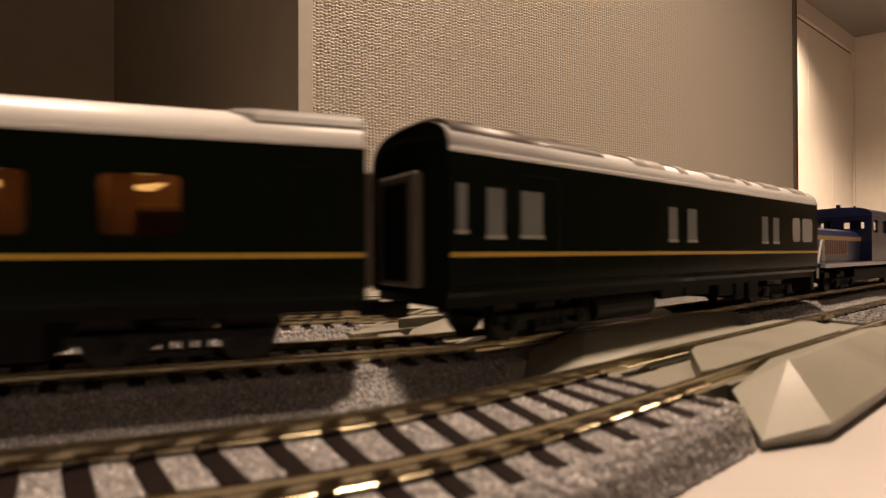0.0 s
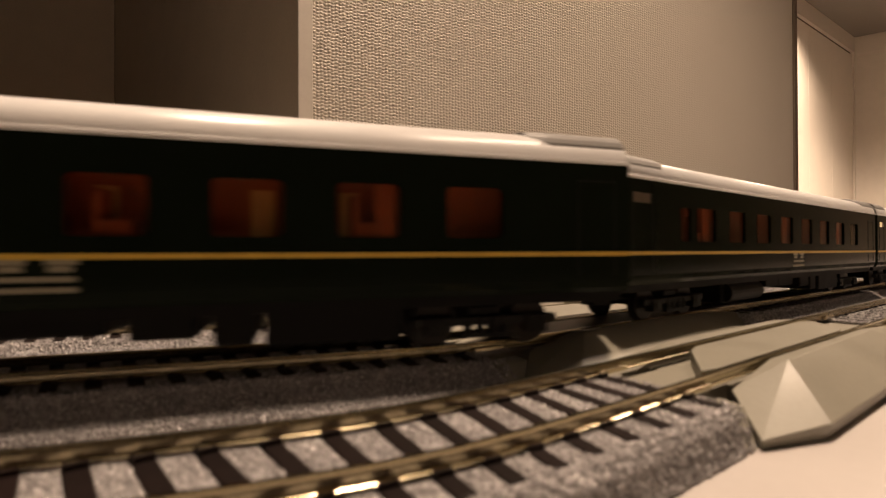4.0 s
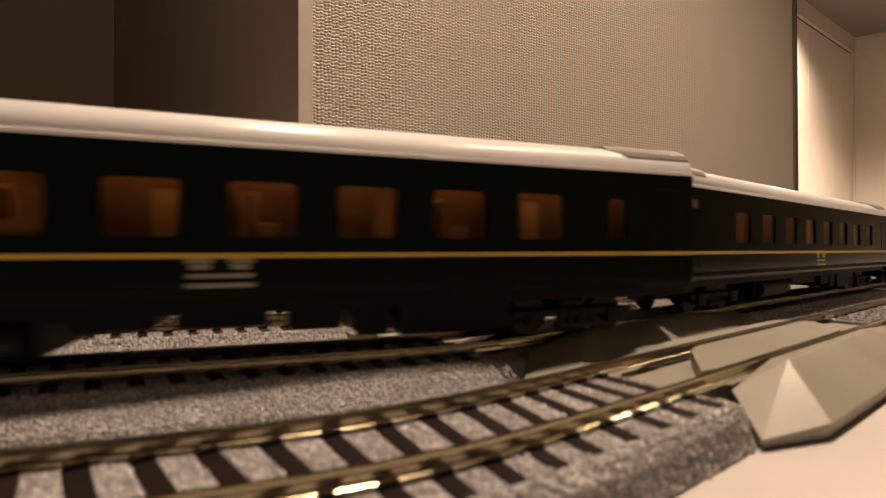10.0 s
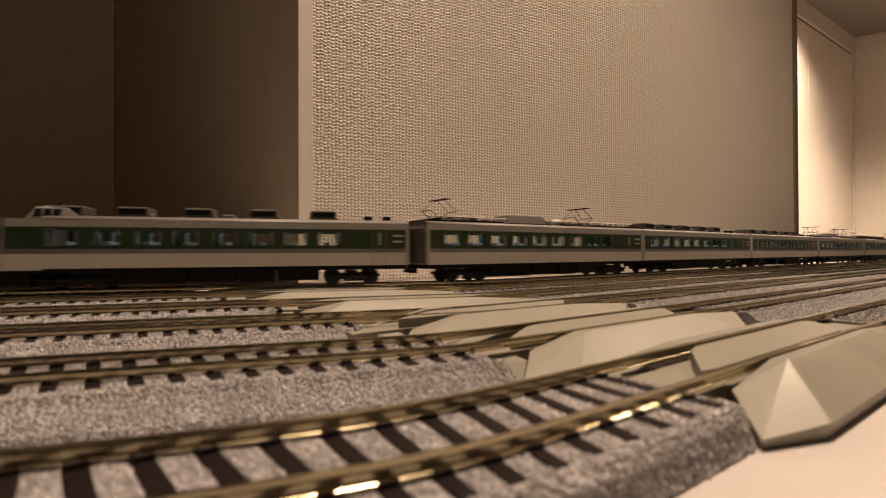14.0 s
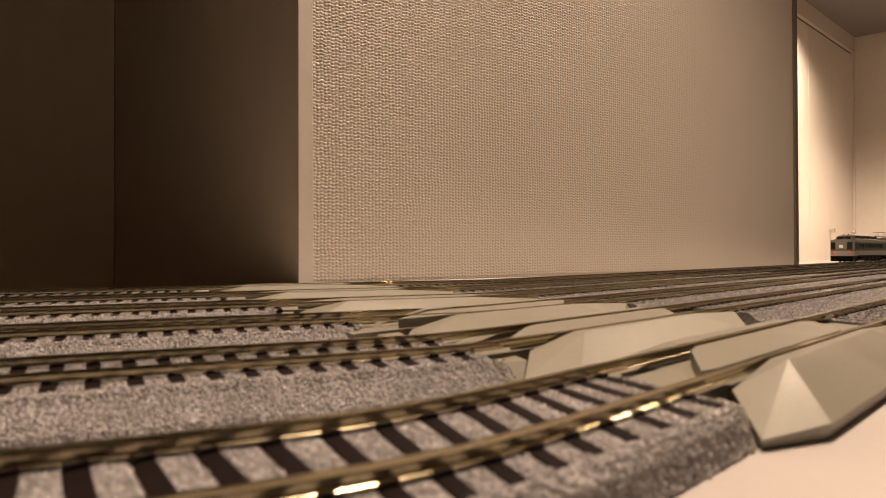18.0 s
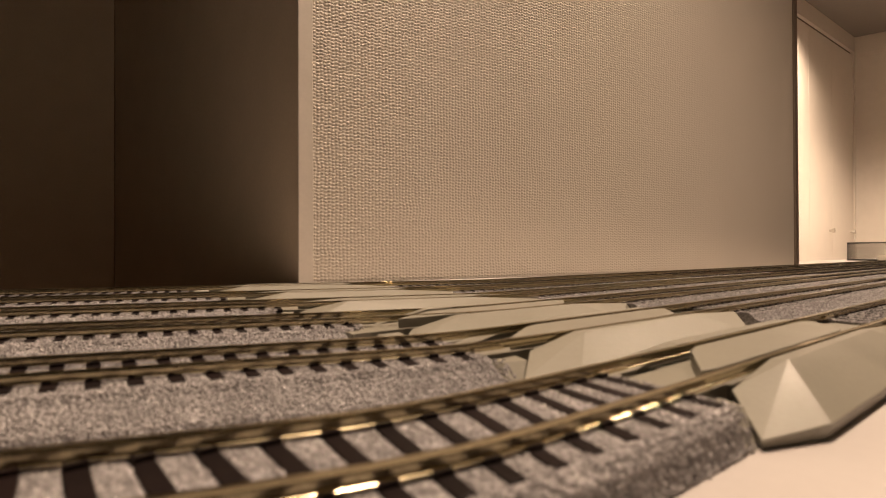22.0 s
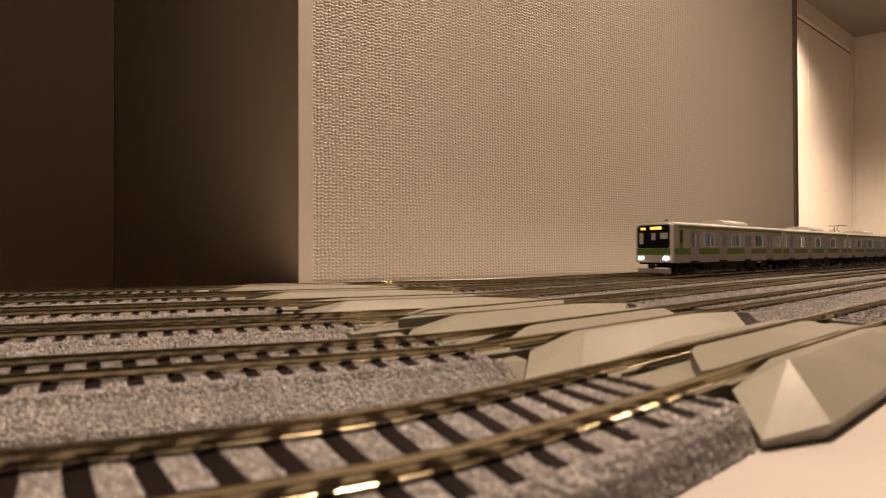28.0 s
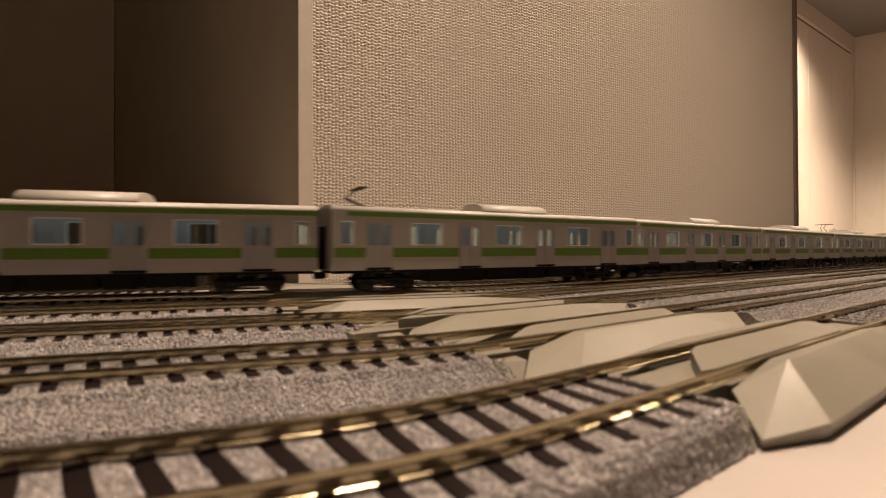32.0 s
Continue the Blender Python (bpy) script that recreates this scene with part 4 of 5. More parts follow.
def salon_car():
    t = root("lounge_car", "dark green lounge car with tall amber-lit windows", "lounge car", "dark green sleeper train")
    L2 = NL / 2
    wins = [(-91 + 21.2 * k, -72.2 + 21.2 * k, 29.6, 43.4) for k in range(8)]
    night_shell(t, wins, M_GLASS_AMBER)
    surrounds(t, wins, NH, M_GREEN, 1.6)
    interior(t, NL, NH, 25, 43.6, M_AMBER_IN, M_LIT_AMBER, M_RED_IN, [], 9)
    for k in range(8):
        a = -91 + 21.2 * k
        # swivel armchairs and a low table at each window, a sofa along the far side
        mpart("armchair", boxes((a + 2.2, a + 3.6, -14, -8, 25.1, 33.6), (a + 3.6, a + 8.2, -14, -8, 25.1, 29.6), bevel=0.5), M_ROSE_IN, t, "rose-brown armchair")
        mpart("armchair", boxes((a + 15.0, a + 16.4, -13, -7, 25.1, 33.2), (a + 10.8, a + 15.0, -13, -7, 25.1, 29.4), bevel=0.5), M_ROSE_IN, t, "rose-brown armchair")
        mpart("sofa", boxes((a + 1.0, a + 18.0, 9.5, 15.5, 25.1, 30.0), (a + 1.0, a + 18.0, 14.0, 16.0, 30.0, 34.0), bevel=0.6), M_ROSE_IN, t, "rose-brown sofa")
        if k % 3 == 1:
            mpart("pillar", boxes((a + 5.8, a + 7.6, 3.0, 5.0, 25.1, 43.4), bevel=0.3), M_DARK_WOOD, t, "dark wooden pillar")
        mpart("window_lamp", boxes((a + 11.0, a + 13.6, -8, -6, 42.4, 43.4), bevel=0.2), M_LAMP_SPOT, t, "small lit ceiling lamp")
    # the panes go on over the shoulder of the roof, between white ribs
    for k in range(8):
        a = -91 + 21.2 * k
        for sd in (-1, 1):
            prof = [(NH - 0.2, 43.2), (NH + 0.12, 44.6), (NH - 0.3, 47.2), (NH - 1.5, 49.0), (NH - 2.1, 48.6), (NH - 1.2, 46.9), (NH - 0.9, 43.2)]
            mpart("shoulder_pane", extrude_x([(sd * y, z) for y, z in prof], a + 0.1, a + 18.3), M_SHOULDER, t, "curved dark amber roof pane")
    marker_lamp(t, -L2 + 4.6, True)
    emblem(t, 92, 33.5, NH - 0.1, 14, 5)
    return t


def diner_car():
    t = root("dining_car", "dark green dining car with cream-framed lit windows and roof coolers", "dining car", "dark green sleeper train")
    L2 = NL / 2
    wins = [(-103 + 17.6 * k, -88.2 + 17.6 * k, 28.8, 37.6) for k in range(5)] + [(-6.4 + 22.4 * k, 11.2 + 22.4 * k, 28.4, 37.4) for k in range(5)]
    night_shell(t, wins, M_GLASS_CLEAR, roof="plain", z_top=47.0)
    interior(t, NL, NH, 24.4, 40, M_CREAM_IN, M_LIT_WHITE, M_RED_IN, [-1.4 + 22.4 * k for k in range(5)], 7.5, corridor=6.0)
    surrounds(t, wins[:5], NH, M_GREEN, 1.4)
    for a, b, c, d in wins[:4]:
        mpart("blind", boxes((a, b, -NH + 1.5, -NH + 2.0, c, d)), M_BLIND, t, "drawn grey-green blind")
    surrounds(t, wins[5:], NH, M_CREAM_IN, 1.5, 0.75, 0.1, "cream window frame")
    for k, (a, b, c, d) in enumerate(wins[5:]):
        mid = (a + b) / 2
        mpart("dining_table", boxes((mid - 3.4, mid + 3.4, -15, -4.5, 24.5, 30.6), bevel=0.4), M_CLOTH, t, "white-clothed dining table")
        mpart("table_lamp", boxes((mid - 1.1, mid + 1.1, -10.5, -8.3, 30.7, 33.6), bevel=0.3), M_LAMP_SPOT, t, "lit amber table lamp")
        mpart("partition", boxes((a + 4.2, b - 4.0, -3.4, -2.6, 34.2, 36.8), (mid - 1.6 + (k % 3), mid + 1.2 + (k % 3), -3.4, -2.6, 30.5, 34.2)), M_DARK_WOOD, t, "dark wooden partition")
        mpart("chair", boxes((b - 4.4, b - 1.2, -13, -8, 28.5, 32.8), bevel=0.5), M_PALE_BLUE if k % 2 else M_RED_IN, t, "dining chair")
        mpart("dining_seat", boxes((a + 0.4, a + 3.0, -14, -5, 24.5, 32.6), bevel=0.5), M_RED_IN if k % 2 else M_BLUE_IN, t, "high-backed dining seat")
    mpart("small_window", boxes((-118.6, -112.4, -NH - 0.12, -NH, 29.5, 37.3), bevel=0.05), M_BLIND, t, "small frosted window")
    for a, long_, top in ((-128, 20, 50.4), (-107, 12, 48.4), (-86, 26, 50.2), (-38, 46, 50.2), (14, 44, 50.2), (68, 42, 50.6)):
        pts = []
        for x, hw, z in ((a, 10.5, top - 2.6), (a + 2, 12, top - 0.8), (a + 5, 12, top), (a + long_ - 5, 12, top), (a + long_ - 2, 12, top - 0.8), (a + long_, 10.5, top - 2.6)):
            pts += [(x, -hw, 45.8), (x, hw, 45.8), (x, -hw, z - 1.0), (x, hw, z - 1.0), (x, -hw + 2.2, z), (x, hw - 2.2, z)]
        cooler = mpart("cooler", hull(pts), M_COOLER_PALE, t, "grey roof cooler with sloping ends")
        mpart("grille", boxes((a + 6, a + long_ - 6, -6.5, 6.5, top + 0.01, top + 0.4)), M_ROOF_GREY, cooler, "dark grille")
    emblem(t, L2 - 17, 33.0, NH - 0.1, 10, 4.5)
    return t


def power_van():
    t = root("power_van", "dark green generator van with dark brown roof and narrow grey shutters", "generator van", "dark green sleeper train")
    L2 = VAN / 2
    night_shell(t, [], M_GLASS_AMBER, roof="plain", length=VAN)
    for sd in (-1, 1):
        y0, y1 = sorted((sd * NH, sd * (NH + 0.15)))
        for a, b, c, d in ((-108.9, -106.2, 27.6, 37.8), (-100.4, -95.2, 26.6, 37.4), (-89.6, -82.2, 26.8, 37.4), (-23.7, -18.4, 26.6, 37.0), (-11.9, -5.9, 26.6, 37.0), (47.0, 52.7, 26.6, 36.8), (58.2, 64.3, 26.6, 36.8)):
            sh = mpart("shutter", boxes((a, b, y0, y1, c, d), bevel=0.05), M_SHUTTER, t, "dull grey narrow shutter window")
            mpart("shutter_sill", boxes((a - 0.3, b + 0.3, min(y0, sd * (NH + 0.3)), max(y1, sd * (NH + 0.3)), c - 0.9, c)), M_MARK_GREY, sh, "pale sill")
        # the operator's mark as plain strokes
        for x0, x1, low in ((79.5, 88.0, 26.8), (91.0, 103.5, 26.8)):
            mpart("mark", prism_side(rounded(x0, x1, low, 37.6, 1.8), y0, y1), M_MARK_GREY, t, "pale grey block mark")
        z0, z1 = sorted((sd * NH, sd * (NH + 0.14)))
        mpart("door", boxes((-76.4, -75.8, z0, z1, 17, 41), (-91.2, -90.6, z0, z1, 17, 41), (-91.2, -75.8, z0, z1, 41, 41.5)), M_BLACK, t, "door seam")
    mpart("roof_louvre", extrude_x(roof_outline(16.9, 47.4, ZT + 0.9, n=24), -L2 + 1.5, -L2 + 56), M_BROWN_ROOF, t, "raised dark brown roof with fans", True)
    for a in (-L2 + 6, -L2 + 22, -L2 + 38):
        bm = bmesh.new()
        tube(bm, (a + 8, 0, ZT + 0.2), (a + 8, 0, ZT + 1.7), 7.4, 22)
        mpart("fan", bm, M_BLACK, t, "round roof fan")
    for a, w in ((-40, 17), (-14, 5), (7, 20), (36, 5), (52, 18), (84, 16)):
        mpart("roof_hatch", extrude_x(roof_outline(17.4, 46.6, ZT + 0.35, n=24), a, a + w), M_HATCH, t, "grey roof hatch", True)
    return t


def tail_car():
    t = night_coach("dark green tail sleeping car with red lamps and pink sign", M_WOOD_IN, M_LIT_WARM, lit=False, first=92.2, count=6, tall=False, tail=True, front_small=True, pitch=22.2)
    L2 = NL / 2
    # a flat three-window tail
    x = -L2 - 0.2
    for y0, y1 in ((-15.6, -7.2), (-4.6, 4.6), (8.4, 15.4)):
        mpart("tail_window", boxes((x - 0.25, x + 0.2, y0, y1, 26.4, 36.8), bevel=0.1), M_TAIL_LIT if y0 > 8 else M_TAIL_GLASS, t, "dark tail window")
    mpart("tail_trim", boxes((x - 0.3, x + 0.2, -17.4, 17.4, 21.2, 22.2)), M_YELLOW, t)
    for y in (-13.6, 15.0):
        mpart("tail_lamp", boxes((x - 0.9, x + 0.2, y - 0.9, y + 0.9, 19.0, 24.4), bevel=0.3), M_TAIL, t, "lit red tail lamp")
    mpart("tail_sign", boxes((x - 0.7, x + 0.2, -2.6, 3.4, 21.2, 24.6), bevel=0.2), M_MARK_PINK, t, "lit pink tail sign")
    mpart("tail_sign_foot", boxes((x - 0.7, x + 0.2, -2.6, 3.4, 19.8, 21.1), bevel=0.2), M_MARK_VIOLET, t, "violet foot of the sign")
    for sd in (-1, 1):
        y0, y1 = sorted((sd * NH, sd * (NH + 0.15)))
        mpart("side_window", boxes((-L2 + 4, -L2 + 14, y0, y1, 26.0, 37.0), bevel=0.05), M_TAIL_LIT, t, "dim amber corner window")
    emblem(t, -L2 + 46, 33.0, NH - 0.1, 15, 6)
    mpart("plough", boxes((-L2 + 0.5, -L2 + 6, -8, 8, 4.0, 11.8), bevel=1.0), M_BLACK, t, "black pilot plate")
    return t


def pantograph(t, x, z, folded=False, w=16.0):
    top = z + (15.5 if not folded else 4.0)
    mid = z + (top - z) * 0.42
    b3 = boxes((x - 7, x + 7, -w * 0.45, -w * 0.38, z, z + 1), (x - 7, x + 7, w * 0.38, w * 0.45, z, z + 1), (x - 5, x - 3.8, -w * 0.45, w * 0.45, z, z + 1), (x + 3.8, x + 5, -w * 0.45, w * 0.45, z, z + 1))
    p = mpart("pantograph", b3, M_BLACK, t, "grey diamond pantograph on a black frame")
    for sy in (-1, 1):
        y0, y1 = sy * w * 0.42, sy * w * 0.28
        for sx in (-1, 1):
            mpart("lower_arm", tube(bmesh.new(), (x + sx * 4.5, y0, z + 1.0), (x + sx * 12.5, y0, mid), 0.5, 6), M_PANTO, p)
            mpart("upper_arm", tube(bmesh.new(), (x + sx * 12.5, y0, mid), (x + sx * 1.6, y1, top), 0.42, 6), M_PANTO, p)
    for sx in (-12.5, 12.5):
        mpart("cross_bar", tube(bmesh.new(), (x + sx, -w * 0.42, mid), (x + sx, w * 0.42, mid), 0.45, 6), M_PANTO, p)
    for sx in (-1.9, 1.9):
        mpart("contact_shoe", boxes((x + sx - 0.7, x + sx + 0.7, -w * 0.75, w * 0.75, top, top + 0.8), bevel=0.2), M_BLACK, p)


M_GANGWAY = paint("gangway_grey", (0.13, 0.105, 0.085), 0.6, vary=0.2)
M_SIGN_LIT = glow("destination_lit", (1.0, 0.62, 0.25), 0.8)
M_SIGN_DULL = glow("tail_sign_lit", (1.0, 0.62, 0.25), 0.55)
M_SIGN_DIM = paint("destination_dim", (0.10, 0.075, 0.05), 0.3)
M_SHOULDER = paint("amber_pane", (0.11, 0.06, 0.038), 0.07, vary=0.3, coat=0.6)
M_ROSE_IN = paint("interior_rose", (0.20, 0.075, 0.055), 0.6, vary=0.2, scale=300)
M_LAMP_SPOT = glow("cabin_lamp", (1.0, 0.62, 0.25), 1.1)
M_DOOR_IN = paint("cabin_door_wood", (0.62, 0.40, 0.20), 0.45, vary=0.2, scale=300)
M_DARK_WOOD = paint("partition_wood", (0.05, 0.035, 0.018), 0.5)
M_PALE_BLUE = paint("chair_blue", (0.22, 0.24, 0.42), 0.5)
M_CLOTH = paint("cloth_white", (0.8, 0.78, 0.74), 0.7)
M_PANTO = paint("pantograph_grey", (0.26, 0.23, 0.20), 0.4, 0.3)
M_BLIND = paint("blind_olive", (0.15, 0.125, 0.075), 0.6)
M_SHUTTER = paint("shutter_grey", (0.20, 0.215, 0.22), 0.4)
M_MARK_GREY = paint("mark_grey", (0.42, 0.42, 0.42), 0.4)
M_COOLER_PALE = paint("cooler_pale", (0.40, 0.39, 0.38), 0.45)
M_HATCH = paint("hatch_grey", (0.34, 0.31, 0.29), 0.45)
M_BROWN_ROOF = paint("roof_brown", (0.085, 0.062, 0.052), 0.4, vary=0.15)
M_TAIL_LIT = glow("tail_window_lit", (1.0, 0.42, 0.13), 0.045, (0.02, 0.01, 0.006))
M_TAIL_GLASS = paint("tail_glass", (0.05, 0.025, 0.012), 0.08, coat=0.8)


def locomotive():
    t = root("diesel_locomotive", "dark blue centre-cab diesel locomotive with gold bands", "locomotive", "dark green sleeper train")
    L2 = 112.0
    mpart("frame", boxes((-L2, L2, -17, 17, 14.2, 16.4), bevel=0.4), M_LOCO_BLUE, t)
    mpart("footplate_edge", boxes((-L2 + 6, L2 - 6, -17.4, -17.02, 14.0, 16.0), (-L2 + 6, L2 - 6, 17.02, 17.4, 14.0, 16.0)), M_WHITE_RAIL, t, "white footplate edge")
    for e in (-1, 1):
        x0, x1 = sorted((e * (L2 - 7), e * 20))
        mpart("hood", extrude_x([(-11.5, 16.5), (11.5, 16.5), (11.5, 31), (9.5, 34.0), (5, 35.6), (-5, 35.6), (-9.5, 34.0), (-11.5, 31)], x0, x1), M_LOCO_BLUE, t, "dark blue engine hood")
        for sd in (-1, 1):
            y0, y1 = sorted((sd * 11.5, sd * 11.75))
            mpart("gold_band", boxes((x0, x1, y0, y1, 28.6, 31.0)), M_GOLD, t, "gold band")
            mpart("grille", boxes((x0 + 14, x0 + 58, y0, y1, 20.5, 28.0)), M_GRILLE, t, "tan radiator grille")
            for k in range(11):
                mpart("slat", boxes((x0 + 15 + 3.9 * k, x0 + 15.6 + 3.9 * k, min(y0, sd * 12.0), max(y1, sd * 12.0), 20.8, 27.8)), M_LOCO_BLUE, t)
        for sd in (-1, 1):
            bm = bmesh.new()
            y = sd * 15.5
            tube(bm, (e * (L2 - 1), y, 9), (e * (L2 - 1), y, 15), 0.5, 6)
            tube(bm, (e * (L2 - 1), y, 15), (e * (L2 - 7), y, 28), 0.5, 6)
            tube(bm, (e * (L2 - 7), y, 28), (e * (L2 - 10), y, 28), 0.5, 6)
            tube(bm, (e * (L2 - 10), y, 28), (e * (L2 - 10), y, 16.4), 0.5, 6)
            mpart("handrail", bm, M_WHITE_RAIL, t, "white bent handrail")
        lamp = bmesh.new()
        for sd in (-1, 1):
            tube(lamp, (e * (L2 - 7), sd * 6, 30), (e * (L2 - 6), sd * 6, 30), 1.6, 14)
        mpart("lamp", lamp, M_CREAM, t)
        mpart("plough", boxes((min(e * L2, e * (L2 - 5)), max(e * L2, e * (L2 - 5)), -13, 13, 2.6, 14), bevel=0.8), M_BLACK, t)
        bogie(t, e * 62, 27)
    wins = [(-15, -6, 34, 42), (6, 15, 34, 42)]
    for sd in (-1, 1):
        y0, y1 = sorted((sd * 16.6, sd * 15.6))
        mpart("cab_side", holed(-19, 19, 16.5, 45, wins, y0, y1), M_LOCO_BLUE, t)
    for e in (-1, 1):
        x0, x1 = sorted((e * 19, e * 18))
        bm = holed(-15.55, 15.55, 16.5, 45, [(-13, -3, 36.5, 42), (3, 13, 36.5, 42)], x0, x1)
        bm.transform(Matrix(((0, 1, 0, 0), (1, 0, 0, 0), (0, 0, 1, 0), (0, 0, 0, 1))))
        mpart("cab_end", bm, M_LOCO_BLUE, t)
    mpart("cab_roof", extrude_x(roof_outline(17.2, 44.8, 50.0), -21, 21), M_LOCO_BLUE, t, "dark arched cab roof")
    bm = bmesh.new()
    tube(bm, (-6, 3, 49.5), (-6, 3, 53), 1.2, 8)
    tube(bm, (5, -3, 49.5), (5, -3, 52.5), 0.5, 6)
    mpart("whistle", bm, M_BLACK, t)
    panes(t, wins, 16.6, M_GLASS_CLEAR)
    gear(t, [(-40, 40, 4.5, 13)])
    return t


M_COOLER = paint("cooler_dark", (0.06, 0.055, 0.05), 0.5)
M_GRILLE = paint("grille_tan", (0.36, 0.22, 0.12), 0.5, vary=0.25)

# -------- the silver commuter train
EL, EH = 246.4, 18.4


def commuter_car(front=False, panto=False):
    L2 = EL / 2
    name = "commuter_cab_car" if front else "commuter_car"
    t = root(name, "silver commuter cab car with lime stripes, black front and lit lamps" if front else ("silver commuter car with lime stripes and a raised pantograph" if panto else "silver commuter car with lime stripes and four doors a side"), "commuter car", "silver commuter train")
    doors = [-84.3 + 57.5 * k if front else -95.0 + 62.2 * k for k in range(4)]
    wins = []
    for a, b in zip(doors, doors[1:]):
        wins.append(((a + b) / 2 - 10.8, (a + b) / 2 + 10.8, 27.0, 40.6))
    wins.append((110.6, 118.2, 27.0, 40.6))
    if not front:
        wins.append((-118.2, -110.6, 27.0, 40.6))
    dwins = []
    for d in doors:
        dwins += [(d - 6.6, d - 1.2, 26.5, 39.0), (d + 1.2, d + 6.6, 26.5, 39.0)]
    x_front = -L2 + (2.0 if front else 0)
    for sd in (-1, 1):
        y0, y1 = sorted((sd * EH, sd * (EH - 1.0)))
        mpart("body_side", holed(x_front, L2, 12.3, 46.6, wins + dwins, y0, y1), M_SILVER, t, "brushed silver body side")
        b0, b1 = sorted((sd * EH, sd * (EH + 0.12)))
        edges = [x_front + 1] + [q for d in doors for q in (d - 8.6, d + 8.6)] + [L2]
        for a, b in zip(edges[::2], edges[1::2]):
            mpart("belt_stripe", boxes((a, b, b0, b1, 19.8, 25.4)), M_LIME, t, "lime green belt stripe")
        if front:
            mpart("cab_panel", boxes((x_front + 9.6, x_front + 15.8, b0, b1 + 0.02, 25.1, 42.3)), M_LIME, t, "lime green cab side panel")
            mpart("cab_window", boxes((x_front + 10.8, x_front + 14.6, b0 - 0.1, b1 + 0.1, 31, 41)), M_MASK, t, "dark cab side window")
        mpart("eaves_stripe", boxes((x_front + 9, L2, b0, b1, 43.6, 46.2)), M_LIME, t, "lime green eaves stripe")
        for d in doors:
            f0, f1 = sorted((sd * EH, sd * (EH + 0.35)))
            for leaf0, leaf1 in ((d - 8.2, d - 0.15), (d + 0.15, d + 8.2)):
                mpart("door_leaf", holed(leaf0, leaf1, 14, 42.2, [(max(leaf0, d - 6.7) if leaf0 < d - 1 else d + 1.1, d - 1.1 if leaf0 < d - 1 else d + 6.7, 26.4, 39.1)], f0, f1), M_SILVER_DARK, t, "silver sliding door leaf")
            mpart("door_step", boxes((d - 8.2, d + 8.2, f0, f1 + 0.25 * (sd > 0), 12.4, 13.9)), M_BLACK, t)
    for e in (-1, 1):
        if e == -1 and front:
            continue
        x0, x1 = sorted((e * L2, e * (L2 - 1)))
        bm = bmesh.new()
        prof = [(-EH + 1.0, 12.3), (EH - 1.0, 12.3)] + roof_outline(EH, 46.4, 48.9, inset=0.8)
        vs = [[bm.verts.new((x, y, z)) for y, z in prof] for x in (x0, x1)]
        k = len(prof)
        bm.faces.new(vs[0][::-1]), bm.faces.new(vs[1])
        for i in range(k):
            j = (i + 1) % k
            bm.faces.new((vs[0][i], vs[0][j], vs[1][j], vs[1][i]))
        mpart("end_wall", bm, M_SILVER_DARK, t)
        g0, g1 = sorted((e * L2, e * (L2 + 2.2)))
        mpart("gangway", boxes((g0, g1, -6, 6, 13, 38), bevel=0.6), M_BLACK, t)
        coupler(t, e * L2, e * 6)
    mpart("roof", extrude_x(roof_outline(EH - 0.1, 46.4, 50.2, power=0.5, n=24), x_front + 0.3, L2 - 0.3), M_E_ROOF, t, "pale grey ribbed roof", True)
    c = 5.0 if not front else 11.0
    mpart("cooler", extrude_x(roof_outline(15.5, 49.0, 55.6, power=0.75, n=20), c - 26, c + 28), M_E_ROOF, t, "arched silver roof cooler", True)
    mpart("cooler_fan", boxes((c - 14, c + 16, -4.5, 4.5, 55.0, 55.8), bevel=0.3), M_ROOF_GREY, t)
    if panto:
        x, z = -L2 + 20, 49.2
        bm = bmesh.new()
        for sy in (-3, 3):
            tube(bm, (x + 6, sy, z + 1), (x - 7, sy * 0.6, z + 6.5), 0.5, 6)
            tube(bm, (x - 7, sy * 0.6, z + 6.5), (x + 1, sy * 0.8, z + 12), 0.4, 6)
        p = mpart("pantograph", bm, M_COOLER, t, "single-arm pantograph")
        mpart("contact_shoe", boxes((x - 0.6, x + 0.8, -11, 11, z + 12, z + 12.8), (x + 2.4, x + 3.6, -11, 11, z + 12, z + 12.8)), M_BLACK, p)
        mpart("base_frame", boxes((x - 10, x + 10, -7, -6, z, z + 1.4), (x - 10, x + 10, 6, 7, z, z + 1.4), (x - 9, x - 7.5, -7, 7, z, z + 1.4), (x + 7.5, x + 9, -7, 7, z, z + 1.4), bevel=0.2), M_BLACK, p)
    panes(t, wins + dwins, EH, M_GLASS_BLUE)
    surrounds(t, wins, EH, M_E_WHITE, 0.9, 0.5, 0.15, "bright metal window frame")
    surrounds(t, dwins, EH, M_SILVER_DARK, 0.8, 0.25, 0.3)
    for a, b, c2, d2 in wins[:3]:
        for y in (-EH + 0.2, EH - 0.9):
            mpart("window_post", boxes(((a + b) / 2 - 0.5, (a + b) / 2 + 0.5, y, y + 0.7, c2, d2)), M_SILVER_DARK, t)
    interior(t, EL, EH, 20, 43, M_GREY_IN, M_LIT_PALE, M_BLUE_IN, [], 9)
    for a, b in zip(doors, doors[1:]):
        for sd in (-1, 1):
            y0, y1 = sorted((sd * 15.8, sd * 11))
            mpart("bench", boxes((a + 10, b - 10, y0, y1, 20, 25.4), bevel=0.4), M_BLUE_IN, t, "blue bench seat")
    for x in (-86, 86):
        bogie(t, x, 26)
    gear(t, [(-62, -48, 4.2, 15), (-46, -20, 3.8, 15), (-17, 14, 4.2, 15), (16, 32, 3.8, 14), (35, 60, 4.4, 15)])
